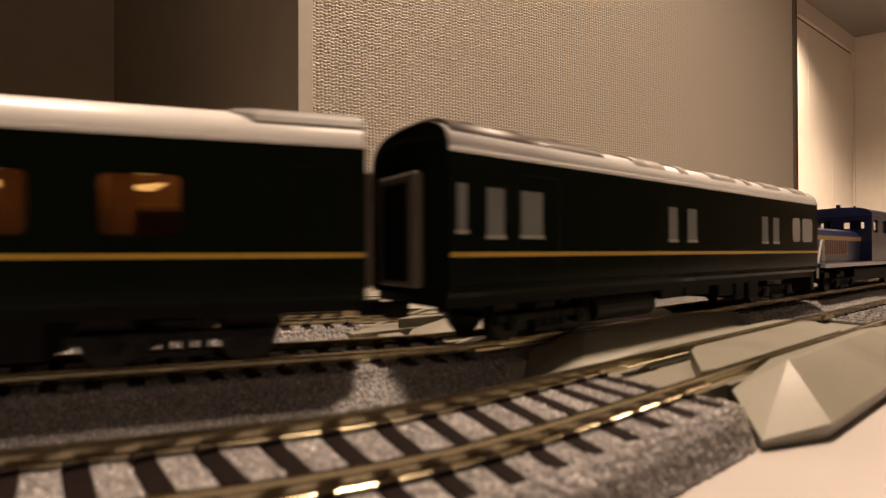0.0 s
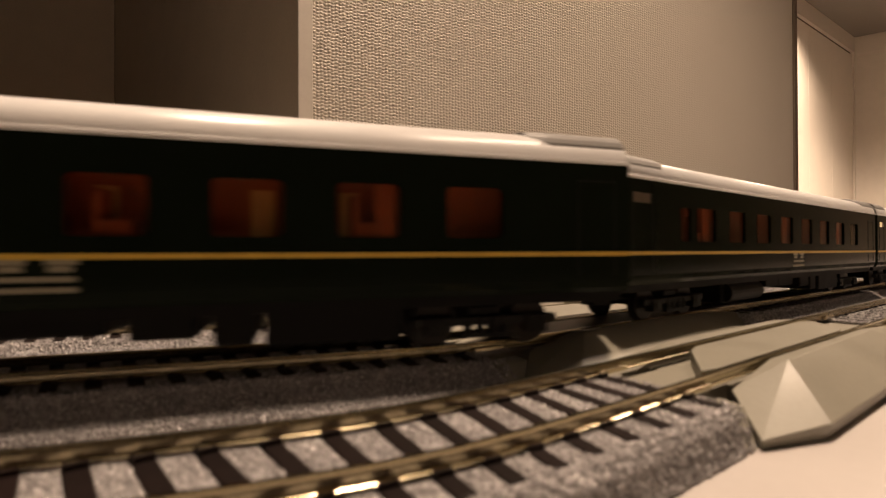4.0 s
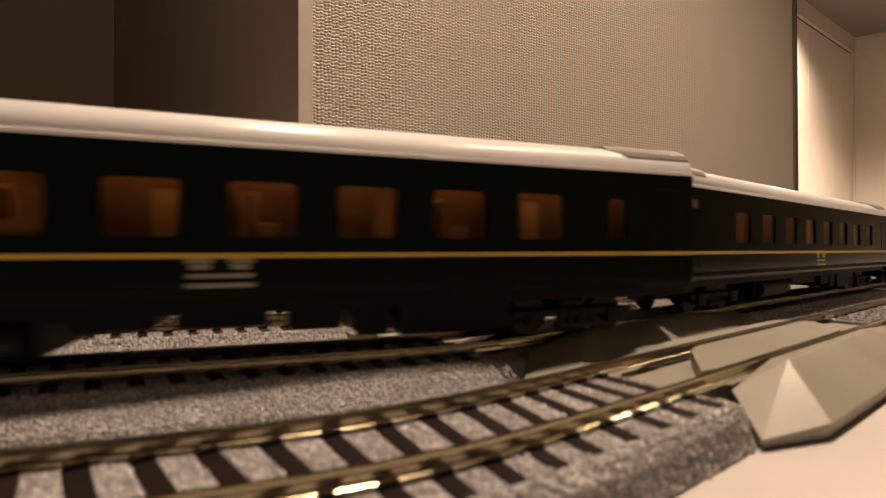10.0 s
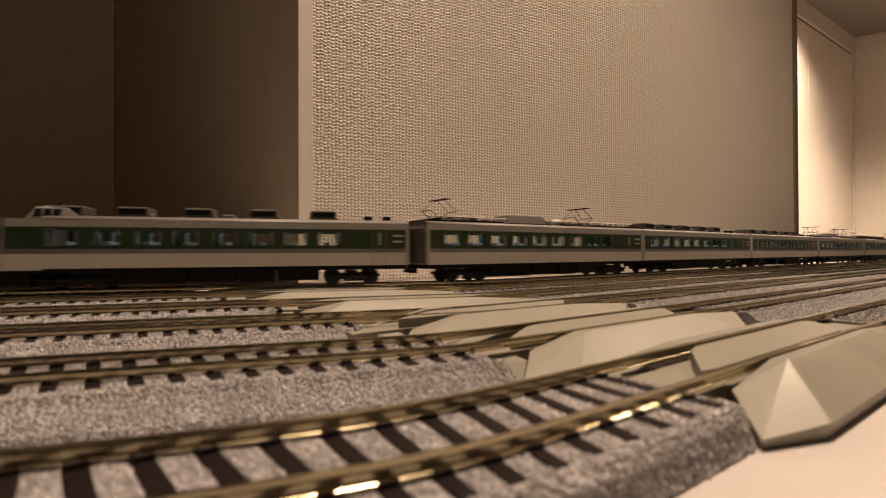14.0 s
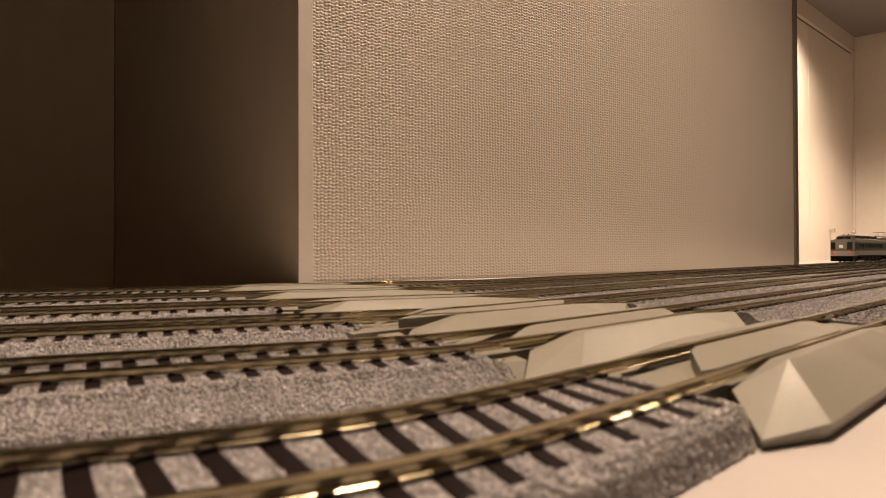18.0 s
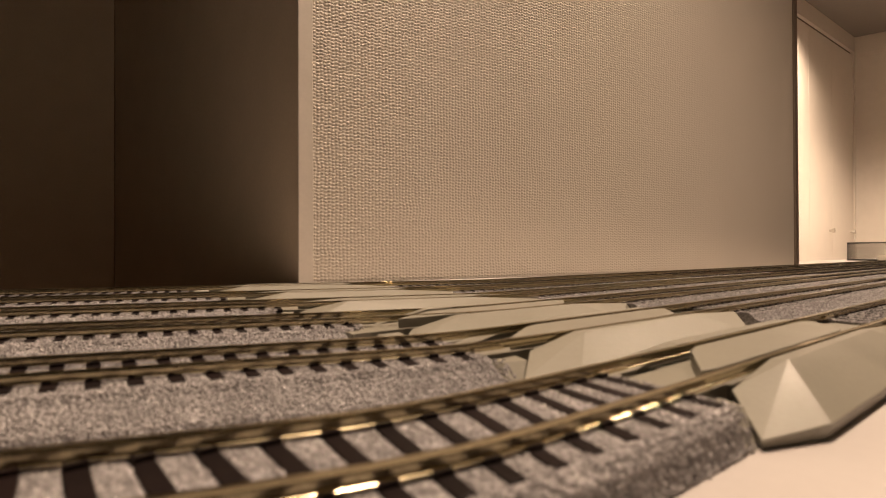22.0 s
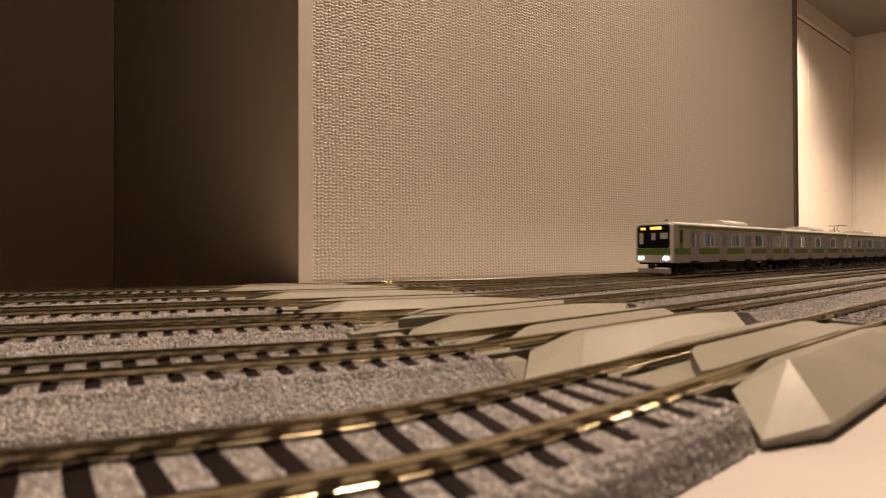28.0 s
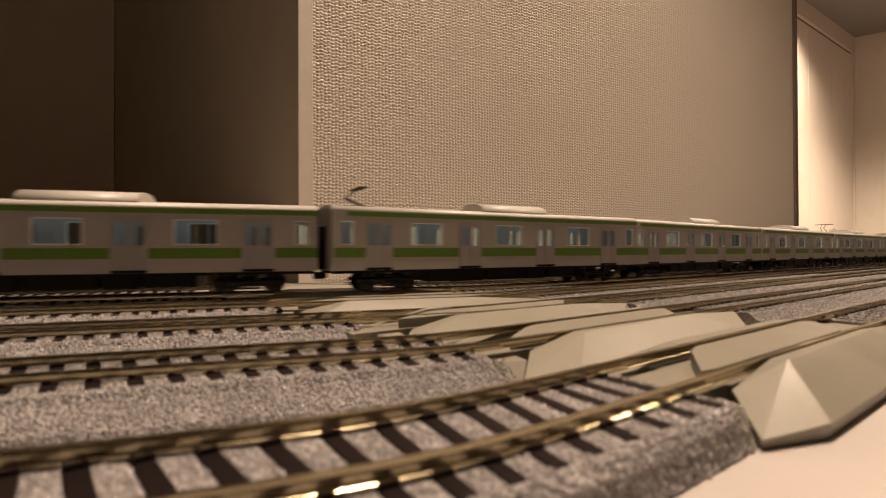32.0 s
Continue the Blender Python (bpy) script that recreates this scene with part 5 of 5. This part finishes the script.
    mpart("underframe", boxes((x_front + 2, L2 - 1, -EH + 2, EH - 2, 10.6, 12.7)), M_BLACK, t)
    if front:
        nose = [(-EH, 12.3), (EH, 12.3)] + roof_outline(EH, 45.8, 49.0, power=0.5)
        bm = bmesh.new()
        rings = []
        for x, k in ((x_front + 3, 1.0), (-L2 + 0.8, 0.985), (-L2, 0.955)):
            rings.append([bm.verts.new((x, y * k, 30 + (z - 30) * (k * 0.5 + 0.5))) for y, z in nose])
        for r0, r1 in zip(rings, rings[1:]):
            for i in range(len(nose)):
                j = (i + 1) % len(nose)
                bm.faces.new((r0[i], r0[j], r1[j], r1[i]))
        bm.faces.new(rings[-1]), bm.faces.new(rings[0][::-1])
        mpart("nose", bm, M_E_WHITE, t, "white rounded cab front")
        x = -L2
        mask = prism(rounded(-15.8, 15.8, 25.6, 46.8, 2.4, 6), 0, 0.5)
        mask.transform(Matrix(((0, 0, 1, x - 0.3), (1, 0, 0, 0), (0, 1, 0, 0), (0, 0, 0, 1))))
        mpart("windscreen", mask, M_MASK, t, "black gloss windscreen mask")
        mpart("front_band", boxes((x - 0.3, x + 0.2, -16.2, 16.2, 19.4, 25.4), bevel=0.1), M_LIME, t, "lime green front band")
        for sy0, sy1, sz0, sz1 in ((-14.0, -7.0, 34.0, 39.5), (-2.4, 1.6, 33.0, 39.6), (9.8, 13.6, 29.5, 40.0)):
            mpart("screen_light", boxes((x - 0.42, x - 0.3, sy0, sy1, sz0, sz1)), M_MARK_GREY, t, "pale cabin window seen in the mask")
        for ax, ay in ((x + 14, -5), (x + 30, 6)):
            bm = bmesh.new()
            tube(bm, (ax, ay, 48.6), (ax, ay, 52.6), 0.7, 8)
            mpart("antenna", bm, M_BLACK, t, "short black roof aerial")
        mpart("route_sign", boxes((x - 0.5, x - 0.3, -8.0, 2.5, 42.6, 45.2)), M_SIGN, t, "lit orange route sign")
        mpart("number_sign", boxes((x - 0.5, x - 0.3, 7.5, 12.0, 42.6, 44.8)), M_SIGN, t, "lit orange number sign")
        for y in (-12.2, 12.2):
            mpart("head_lamp", boxes((x - 0.6, x + 0.2, y - 2.6, y + 2.6, 14.9, 17.9), bevel=0.4), M_HEAD, t, "lit white head lamp")
        mpart("skirt", boxes((x - 1.5, x + 3.5, -15.5, 15.5, 2.6, 7.8), bevel=1.2), M_SILVER, t, "grey snow skirt")
        coupler(t, x, -6)
    return t


# -------- the grey and green express
BL, BH = 250.0, 18.1


def express_car(cab=False, panto=False, small=False):
    L2 = BL / 2
    name = "express_cab_car" if cab else "express_car"
    t = root(name, "grey and green express cab car with a raised driver's cab" if cab else ("grey and green express car with two pantographs on a crowded roof" if panto else ("grey and green express car with many small windows" if small else "grey and green express car with a row of roof coolers")), "express car", "grey and green express train")
    x0b = -L2 + (26 if cab else 0)
    wins = []
    a, wide, pitch = (-96.6, 16.8, 22.4) if cab else ((-112.5, 12.0, 14.8) if small else (-112.5, 16.6, 22.2))
    while a + wide < 91:
        wins.append((a, a + wide, 28.7, 38.8))
        a += pitch
    for sd in (-1, 1):
        y0, y1 = sorted((sd * BH, sd * (BH - 1.0)))
        mpart("body_side", holed(x0b, L2, 26.3, 41.0, wins, y0, y1), M_B_GREEN, t, "dark green window band")
        mpart("lower_side", boxes((x0b, L2, y0, y1, 13.5, 23.2)), M_B_BEIGE, t, "warm white lower side")
        mpart("line", boxes((x0b, L2, y0, y1, 23.2, 26.3)), M_B_LINE, t, "grey waist line")
        mpart("upper_side", boxes((x0b, L2, y0, y1, 41.0, 45.4)), M_B_GREY, t, "light grey upper side")
        b0, b1 = sorted((sd * BH, sd * (BH + 0.12)))
        xd = L2 - 26
        mpart("door", boxes((xd, xd + 9.5, b0, b1, 26.5, 40.2)), M_B_DOOR, t, "green folding door")
        mpart("door_seam", boxes((xd - 0.35, xd, b0, b1, 14.5, 40.2), (xd + 9.5, xd + 9.85, b0, b1, 14.5, 40.2)), M_B_LINE, t, "door seam")
        mpart("door_window", boxes((xd + 3.6, xd + 6.0, b0 - 0.1, b1 + 0.1, 29, 38.5)), M_YELLOWISH if small else M_SHUTTER, t, "narrow door window")
        mpart("side_sign", boxes((L2 - 12, L2 - 4, b0, b1, 35.5, 37.2), (L2 - 11.5, L2 - 4.5, b0, b1, 31.0, 32.6)), M_MARK_GREY, t)
    for e in (-1, 1):
        if e == -1 and cab:
            continue
        x0, x1 = sorted((e * L2, e * (L2 - 1)))
        mpart("end_wall", boxes((x0, x1, -BH + 1, BH - 1, 13.6, 46)), M_B_GREY, t)
        for yp in (-BH - 0.2, BH - 1):
            mpart("end_post", boxes((x0 - 1.2, x1 + 0.2, yp, yp + 1.2, 13.6, 45.4)), M_B_GREY, t, "grey end post")
        g0, g1 = sorted((e * L2, e * (L2 + 2.2)))
        mpart("gangway", boxes((g0, g1, -13, 13, 14.5, 43), bevel=0.6), M_BELLOWS, t, "grey gangway bellows")
        coupler(t, e * L2, e * 6)
    mpart("roof", extrude_x(roof_outline(BH, 45.2, 48.9, power=0.6, n=24), x0b, L2 - 0.2), M_B_ROOF, t, "warm grey rounded roof", True)
    if panto:
        pantograph(t, -104, 51.0)
        pantograph(t, 52, 51.0)
        for x0, x1, hw, z1 in ((-L2 + 2, -53, 14, 49.6), (3.5, 12, 9, 49.2), (14, L2 - 2, 14, 49.6)):
            mpart("roof_deck", boxes((x0, x1, -hw, hw, 47.6, z1)), M_BLACK, t, "black roof walk")
        bm = hull([(-45, -11, 49.2), (-45, 11, 49.2), (0, -11, 49.2), (0, 11, 49.2), (-42.5, -9.5, 56.0), (-42.5, 9.5, 56.0), (-3.5, -9.5, 56.0), (-3.5, 9.5, 56.0)])
        cooler = mpart("cooler", bm, M_B_LINE, t, "long grey roof cooler")
        mpart("cooler_deck", boxes((-52, 3, -13, 13, 47.4, 49.1)), M_BLACK, cooler, "black deck under the cooler")
        mpart("cooler_grille", boxes((-40, -6, -7, 7, 56.01, 56.5)), M_ROOF_GREY, cooler)
        for x0, x1, hw, z1, mat in ((-84, -72, 9, 53.6, M_B_LINE), (-90, -85, 5, 54.0, M_PALE_GEAR), (-66, -55, 8, 51.8, M_B_LINE), (28, 36, 7, 54.6, M_PALE_GEAR), (70, 82, 6, 51.8, M_B_LINE)):
            mpart("roof_gear", boxes((x0, x1, -hw, hw, 49.0, z1), bevel=0.7), mat, t, "roof switch gear")
        for k, y in enumerate((-7, 0, 7)):
            bm = bmesh.new()
            tube(bm, (8, y, 51.8), (20, y, 51.8), 2.6, 14)
            mpart("roof_drum", bm, M_E_ROOF if k == 0 else M_B_LINE, t, "round roof drum")
        bm = bmesh.new()
        for xx in list(range(-118, -52, 11)) + list(range(24, 120, 8)):
            tube(bm, (xx, -9, 49.4), (xx, -9, 52.4), 1.2, 8)
            tube(bm, (xx, -9, 50.4), (xx, -9, 51.2), 1.9, 8)
        tube(bm, (-120, -9, 52.6), (120, -9, 52.6), 0.5, 6)
        mpart("roof_cable", bm, M_PALE_GEAR, t, "cable on pale insulators")
    else:
        for xx in ((-98.7, -63, -24.5, 16, 56) if cab else (-110, -73, -36, 3, 41)):
            cooler = mpart("cooler", boxes((xx, xx + 18, -10, 10, 49.4, 55.4), bevel=0.9), M_COOLER, t, "dark roof cooler")
            mpart("cooler_top", boxes((xx + 1.8, xx + 16.2, -8, 8, 55.41, 55.8), bevel=0.15), M_ROOF_GREY, cooler)
            mpart("cooler_side", boxes((xx + 1.6, xx + 16.4, -10.3, -10.01, 50.6, 54.2)), M_BLACK, cooler, "dark side grille")
            mpart("cooler_foot", boxes((xx - 1.5, xx + 19.5, -11, 11, 48.0, 49.39)), M_B_LINE, cooler)
        for xx in (-90, -52, -2, 28):
            mpart("vent", boxes((xx, xx + 8, -6, 6, 48.0, 51.6), bevel=0.8), M_B_LINE, t, "small roof vent")
        for xx in (98, 112):
            bm = boxes((xx - 3, xx + 3, -3, 3, 48.0, 52.6), bevel=0.9)
            mpart("antenna", bm, M_BLACK, t, "black roof aerial")
    panes(t, wins, BH, M_GLASS_CLEAR)
    surrounds(t, wins, BH, M_B_GREEN, 1.7)
    interior(t, BL if not cab else BL - 60, BH, 24.6, 43.0, M_GREY_IN, M_LIT_PALE, M_BLUE_IN, [], 7.0)
    for a, b, c, d in wins:
        mpart("seat", boxes((a + 5, a + 9, -14, -3, 24.6, 31.4), (a + 5, a + 9, 3, 14, 24.6, 31.4), bevel=0.6), M_GREY_IN, t)
        for sd in (-1, 1):
            y = sd * (BH - 1.6)
            for p, q in ((a + 0.3, 1), (b - 0.3, -1)):
                mpart("curtain", hull([(p, y, 28.8), (p + q * 0.9, y, 28.8), (p, y, 38.7), (p + q * 2.8, y, 38.7), (p, y + 0.3, 28.8), (p + q * 0.9, y + 0.3, 28.8), (p, y + 0.3, 38.7), (p + q * 2.8, y + 0.3, 38.7)]), M_CURTAIN, t, "grey tied-back curtain")
    for x in (-L2 + 40, L2 - 40):
        bogie(t, x, 27)
    gear(t, [(-38, -28, 3.0, 14), (-5, 32, 2.8, 15), (42, 54, 4.0, 14)] if small else [(-66, -22, 3.0, 15), (-20, 8, 3.4, 15), (9.5, 32, 3.0, 15), (34, 62, 3.6, 15)])
    mpart("underframe", boxes((x0b - (20 if cab else 0) + 1, L2 - 1, -BH + 2, BH - 2, 10.6, 13.9)), M_BLACK, t)
    if cab:
        def ring(x, h0, z0, z1, r=3.0):
            return [(x, -h0, z0), (x, h0, z0), (x, h0, z1 - r), (x, h0 - r, z1), (x, -h0 + r, z1), (x, -h0, z1 - r)]
        for nm, z0, z1, mat in (("nose_lower", 12.5, 23.2, M_B_BEIGE), ("nose_line", 23.2, 26.3, M_B_LINE), ("nose_band", 26.3, 41.0, M_B_GREY), ("nose_top", 41.0, 46.2, M_B_GREY)):
            lean = lambda z: max(0.0, (z - 24) * 0.04)
            pts = []
            for z in (z0, z1):
                pts += [(x0b, -BH, z), (x0b, BH, z), (-L2 + 7 + lean(z), BH, z), (-L2 + 7 + lean(z), -BH, z), (-L2 + 1.5 + lean(z), 13.5, z), (-L2 + 1.5 + lean(z), -13.5, z), (-L2 + lean(z), 8, z), (-L2 + lean(z), -8, z)]
            mpart(nm, hull(pts), mat, t)
        cabx = -L2 + 16
        mpart("cab", hull([(cabx, -13, 46.2), (cabx, 13, 46.2), (cabx + 27, -13, 46.2), (cabx + 27, 13, 46.2), (cabx + 3.5, -11, 53.8), (cabx + 3.5, 11, 53.8), (cabx + 5, -9, 54.8), (cabx + 5, 9, 54.8), (cabx + 19, -9, 54.9), (cabx + 19, 9, 54.9), (cabx + 21, -11, 53.6), (cabx + 21, 11, 53.6), (cabx + 26, -12, 49), (cabx + 26, 12, 49)]), M_B_ROOF, t, "raised grey driver's cab")
        for sd in (-1, 1):
            for k in range(3):
                xa = cabx + 3 + 5.0 * k
                mpart("cab_window", hull([(xa, sd * 12.9, 47.8), (xa + 4.6, sd * 12.9, 47.8), (xa + 1, sd * 11.9, 53.0), (xa + 4.6, sd * 11.9, 53.0), (xa, sd * 11, 47.8), (xa + 4.6, sd * 11, 47.8), (xa + 1, sd * 10, 53.0), (xa + 4.6, sd * 10, 53.0)]), M_MASK, t, "dark cab window")
            y0, y1 = sorted((sd * (BH - 0.5), sd * (BH + 0.3)))
            mpart("cab_door", rounded_ring(-L2 + 28, -L2 + 33.5, 28, 40, 1.0, 0.6, y0, y1), M_B_LINE, t, "grey framed cab door window")
        mpart("cab_screen", hull([(cabx - 0.1, -10.5, 47.8), (cabx - 0.1, 10.5, 47.8), (cabx + 2.6, -9.8, 53.0), (cabx + 2.6, 9.8, 53.0), (cabx + 5, -9.8, 53.0), (cabx + 5, 9.8, 53.0), (cabx + 4, -10.5, 47.8), (cabx + 4, 10.5, 47.8)]), M_MASK, t, "dark cab windscreen")
        # aerial disc on its post; it gives no light
        bm = bmesh.new()
        tube(bm, (cabx - 3, -2, 46), (cabx - 3, -2, 49), 0.9, 8)
        tube(bm, (cabx - 3, -2, 48.4), (cabx - 3, -2, 49.6), 1.6, 16)
        mpart("aerial", bm, M_B_LINE, t, "small pale aerial disc on a post")
        mpart("roof_lamp", boxes((cabx + 5, cabx + 9, -3, 3, 54.6, 56.0), bevel=0.5), M_B_GREY, t, "lamp pod over the cab")
        for y in (-12.0, 12.0):
            bm = bmesh.new()
            tube(bm, (-L2 + 1.2, y, 20), (-L2 - 0.4, y, 20), 1.3, 14)
            mpart("tail_lamp", bm, M_TAIL, t, "lit red tail lamp")
        mpart("tail_sign", boxes((-L2 - 0.4, -L2 + 3, -3.0, 3.0, 29.5, 35.0), bevel=0.2), M_SIGN_DULL, t, "lit amber tail sign")
        for y in (-11.8, 11.8):
            mpart("nose_panel", hull([(-L2 + p, y + q, z) for z, f in ((26.5, 0.2), (40.8, 0.9)) for p, q in ((f, -4.2), (f, 4.2), (5, -4.2), (5, 4.2))]), M_B_GREEN, t, "dark green panel on the nose")
        for sd in (-1, 1):
            y0, y1 = sorted((sd * BH, sd * (BH + 0.12)))
            mpart("nose_side", boxes((-L2 + 7.6, x0b, y0, y1, 26.5, 40.8)), M_B_GREEN, t, "dark green side of the nose")
        bm = bmesh.new()
        for y in (-3, 3):
            tube(bm, (cabx + 11, y, 54.5), (cabx + 15, y * 1.3, 57.6), 0.9, 8)
        mpart("horn", bm, M_BLACK, t, "pair of roof horns")
        mpart("skirt", boxes((-L2 + 1, -L2 + 20, -17, 17, 2.2, 12.4), bevel=1.2), M_BLACK, t, "black skirt")
        coupler(t, -L2 + 2, -9)
    # the body is a little lower than drawn above the floor line
    squat = Matrix.Translation((0, 0, 13.5 * MM)) @ Matrix.Diagonal((1, 1, 0.925, 1)) @ Matrix.Translation((0, 0, -13.5 * MM))
    for ob in t.children_recursive:
        if min(v.co.z for v in ob.data.vertices) > 12.0 * MM:
            ob.data.transform(squat)
    return t


M_B_DOOR = paint("express_door", (0.016, 0.042, 0.012), 0.4)
M_BELLOWS = paint("bellows_grey", (0.10, 0.09, 0.08), 0.6, vary=0.2)
M_PALE_GEAR = paint("gear_pale", (0.45, 0.41, 0.34), 0.45)
M_YELLOWISH = paint("sign_yellow", (0.55, 0.40, 0.06), 0.4)
M_CURTAIN = paint("curtain_grey", (0.28, 0.30, 0.31), 0.7)

# ---------------------------------------------------------------- trains made up and set moving
# each train: track, car length over couplers, keyed places (seconds, metres along the track)
NIGHT_ROWS = [(0, .0395), (1, .2560), (2, .468), (3, .6820), (4, .905), (5, 1.130), (6, 1.3563), (7, 1.5850), (8, 1.8085), (9, 2.036), (10, 2.2655), (11, 2.494), (12, 2.722), (13, 2.945), (14, 3.10), (15, 3.20), (16, 3.25), (17, 3.26), (32, 3.26)]
EXPRESS_ROWS = [(0, -3.10), (1, -3.10), (2, -3.08), (3, -3.01), (4, -2.81), (5, -2.55), (6, -2.280), (7, -2.010), (8, -1.740), (9, -1.470), (10, -1.200), (11, -0.930), (12, -0.660), (13, -0.388), (14, -0.1175), (14.5, 0.015), (15, 0.156), (16, 0.460), (17, 0.787), (18, 1.09), (19, 1.37), (20, 1.56), (21, 1.69), (22, 1.76), (23, 1.79), (32, 1.79)]
COMMUTER_ROWS = [(0, 1.80), (22.5, 1.80), (23.5, 1.785), (24.5, 1.64), (25.5, 1.290), (26, 1.095), (27, 0.710), (28, 0.370), (29, 0.068), (30, -0.266), (31, -0.5985), (32, -0.939)]


def keyed_car(car, i, rows, offset, half_base, turned=False):
    """Move a car along track i, its bogie pins on the line; offset runs from the row's place to the car's middle."""
    out = []
    last = None
    k = 0
    times = [rows[0][0]]
    t_end = rows[-1][0]
    ts = [r[0] for r in rows]
    ss = np.array([r[1] for r in rows])
    # shape-keeping cubic slopes
    d = np.diff(ss) / np.diff(ts)
    m = np.concatenate([[d[0]], [0 if a * b <= 0 else 2 * a * b / (a + b) for a, b in zip(d, d[1:])], [d[-1]]])

    def place(tt):
        j = min(max(int(np.searchsorted(ts, tt, side="right")) - 1, 0), len(ts) - 2)
        h = ts[j + 1] - ts[j]
        u = (tt - ts[j]) / h
        return (2 * u**3 - 3 * u**2 + 1) * ss[j] + (u**3 - 2 * u**2 + u) * h * m[j] + (3 * u**2 - 2 * u**3) * ss[j + 1] + (u**3 - u**2) * h * m[j + 1]

    tt = 0.0
    while tt <= t_end + 1e-6:
        s = place(tt) + offset
        xa, ya, _ = along(i, s - half_base)
        xb, yb, _ = along(i, s + half_base)
        pm = Matrix.Translation(((xa + xb) / 2, (ya + yb) / 2, RAIL)) @ Matrix.Rotation(math.atan2(yb - ya, xb - xa) + (math.pi if turned else 0), 4, "Z")
        out.append((tt, pm))
        tt = round(tt + 0.25, 4)
    # leave out rows in which nothing changes
    keep = [r for n, r in enumerate(out) if n in (0, len(out) - 1) or (r[1].translation - out[n - 1][1].translation).length > 1e-6 or (out[n + 1][1].translation - r[1].translation).length > 1e-6]
    walk(car, keep)


def make_trains():
    trains = []
    NP = 0.26625
    warm = night_coach("dark green sleeping car with warm wood-toned lit cabins", M_WOOD_IN, M_LIT_WARM, spots=True)
    red = night_coach("dark green sleeping car with dim red cabins", M_RED_IN, M_LIT_DIM, lit=False)
    unlit = night_coach("dark green sleeping car with almost dark cabins", M_RED_IN, M_LIT_OFF)
    night = [power_van(), warm, copy_thing(warm, Matrix()), red, unlit, copy_thing(red, Matrix()), salon_car(), diner_car(), night_coach("dark green sleeping car with glowing orange-brown cabins", M_WOOD_IN, M_LIT_WARM, lit=False, tall=False), tail_car()]
    trains.append((locomotive(), 2, NIGHT_ROWS, NP - 0.037 + 0.1165, 0.062))
    for n, car in enumerate(night):
        trains.append((car, 2, NIGHT_ROWS, NP * (0.5 - n) - (0.0185 if n == 0 else 0.0035), 0.0735 if n == 0 else 0.087))
    cab, plain, pant, narrow = express_car(cab=True), express_car(), express_car(panto=True), express_car(small=True)
    for n in range(9):
        if n == 0:
            car = cab
        elif n == 3:
            car = narrow
        elif n in (1, 4, 6):
            car = pant if n == 1 else copy_thing(pant, Matrix())
        elif n == 8:
            car = copy_thing(cab, Matrix())
        else:
            car = plain if n == 2 else copy_thing(plain, Matrix())
        trains.append((car, 6, EXPRESS_ROWS, 0.256 * (n + 0.5), 0.085, n == 8))
    ccab, cplain, cpant = commuter_car(front=True), commuter_car(), commuter_car(panto=True)
    for n in range(10):
        if n == 0:
            car = ccab
        elif n in (2, 4, 7):
            car = cpant if n == 2 else copy_thing(cpant, Matrix())
        else:
            car = cplain if n == 1 else copy_thing(cplain, Matrix())
        trains.append((car, 5, COMMUTER_ROWS, 0.250 * (n + 0.5), 0.082))
    return trains


M_LIT_OFF = glow("interior_lamp_off", (1.0, 0.4, 0.2), 0.06)
TRAINS = make_trains()


def motions():
    for row in TRAINS:
        keyed_car(*row)


motions()
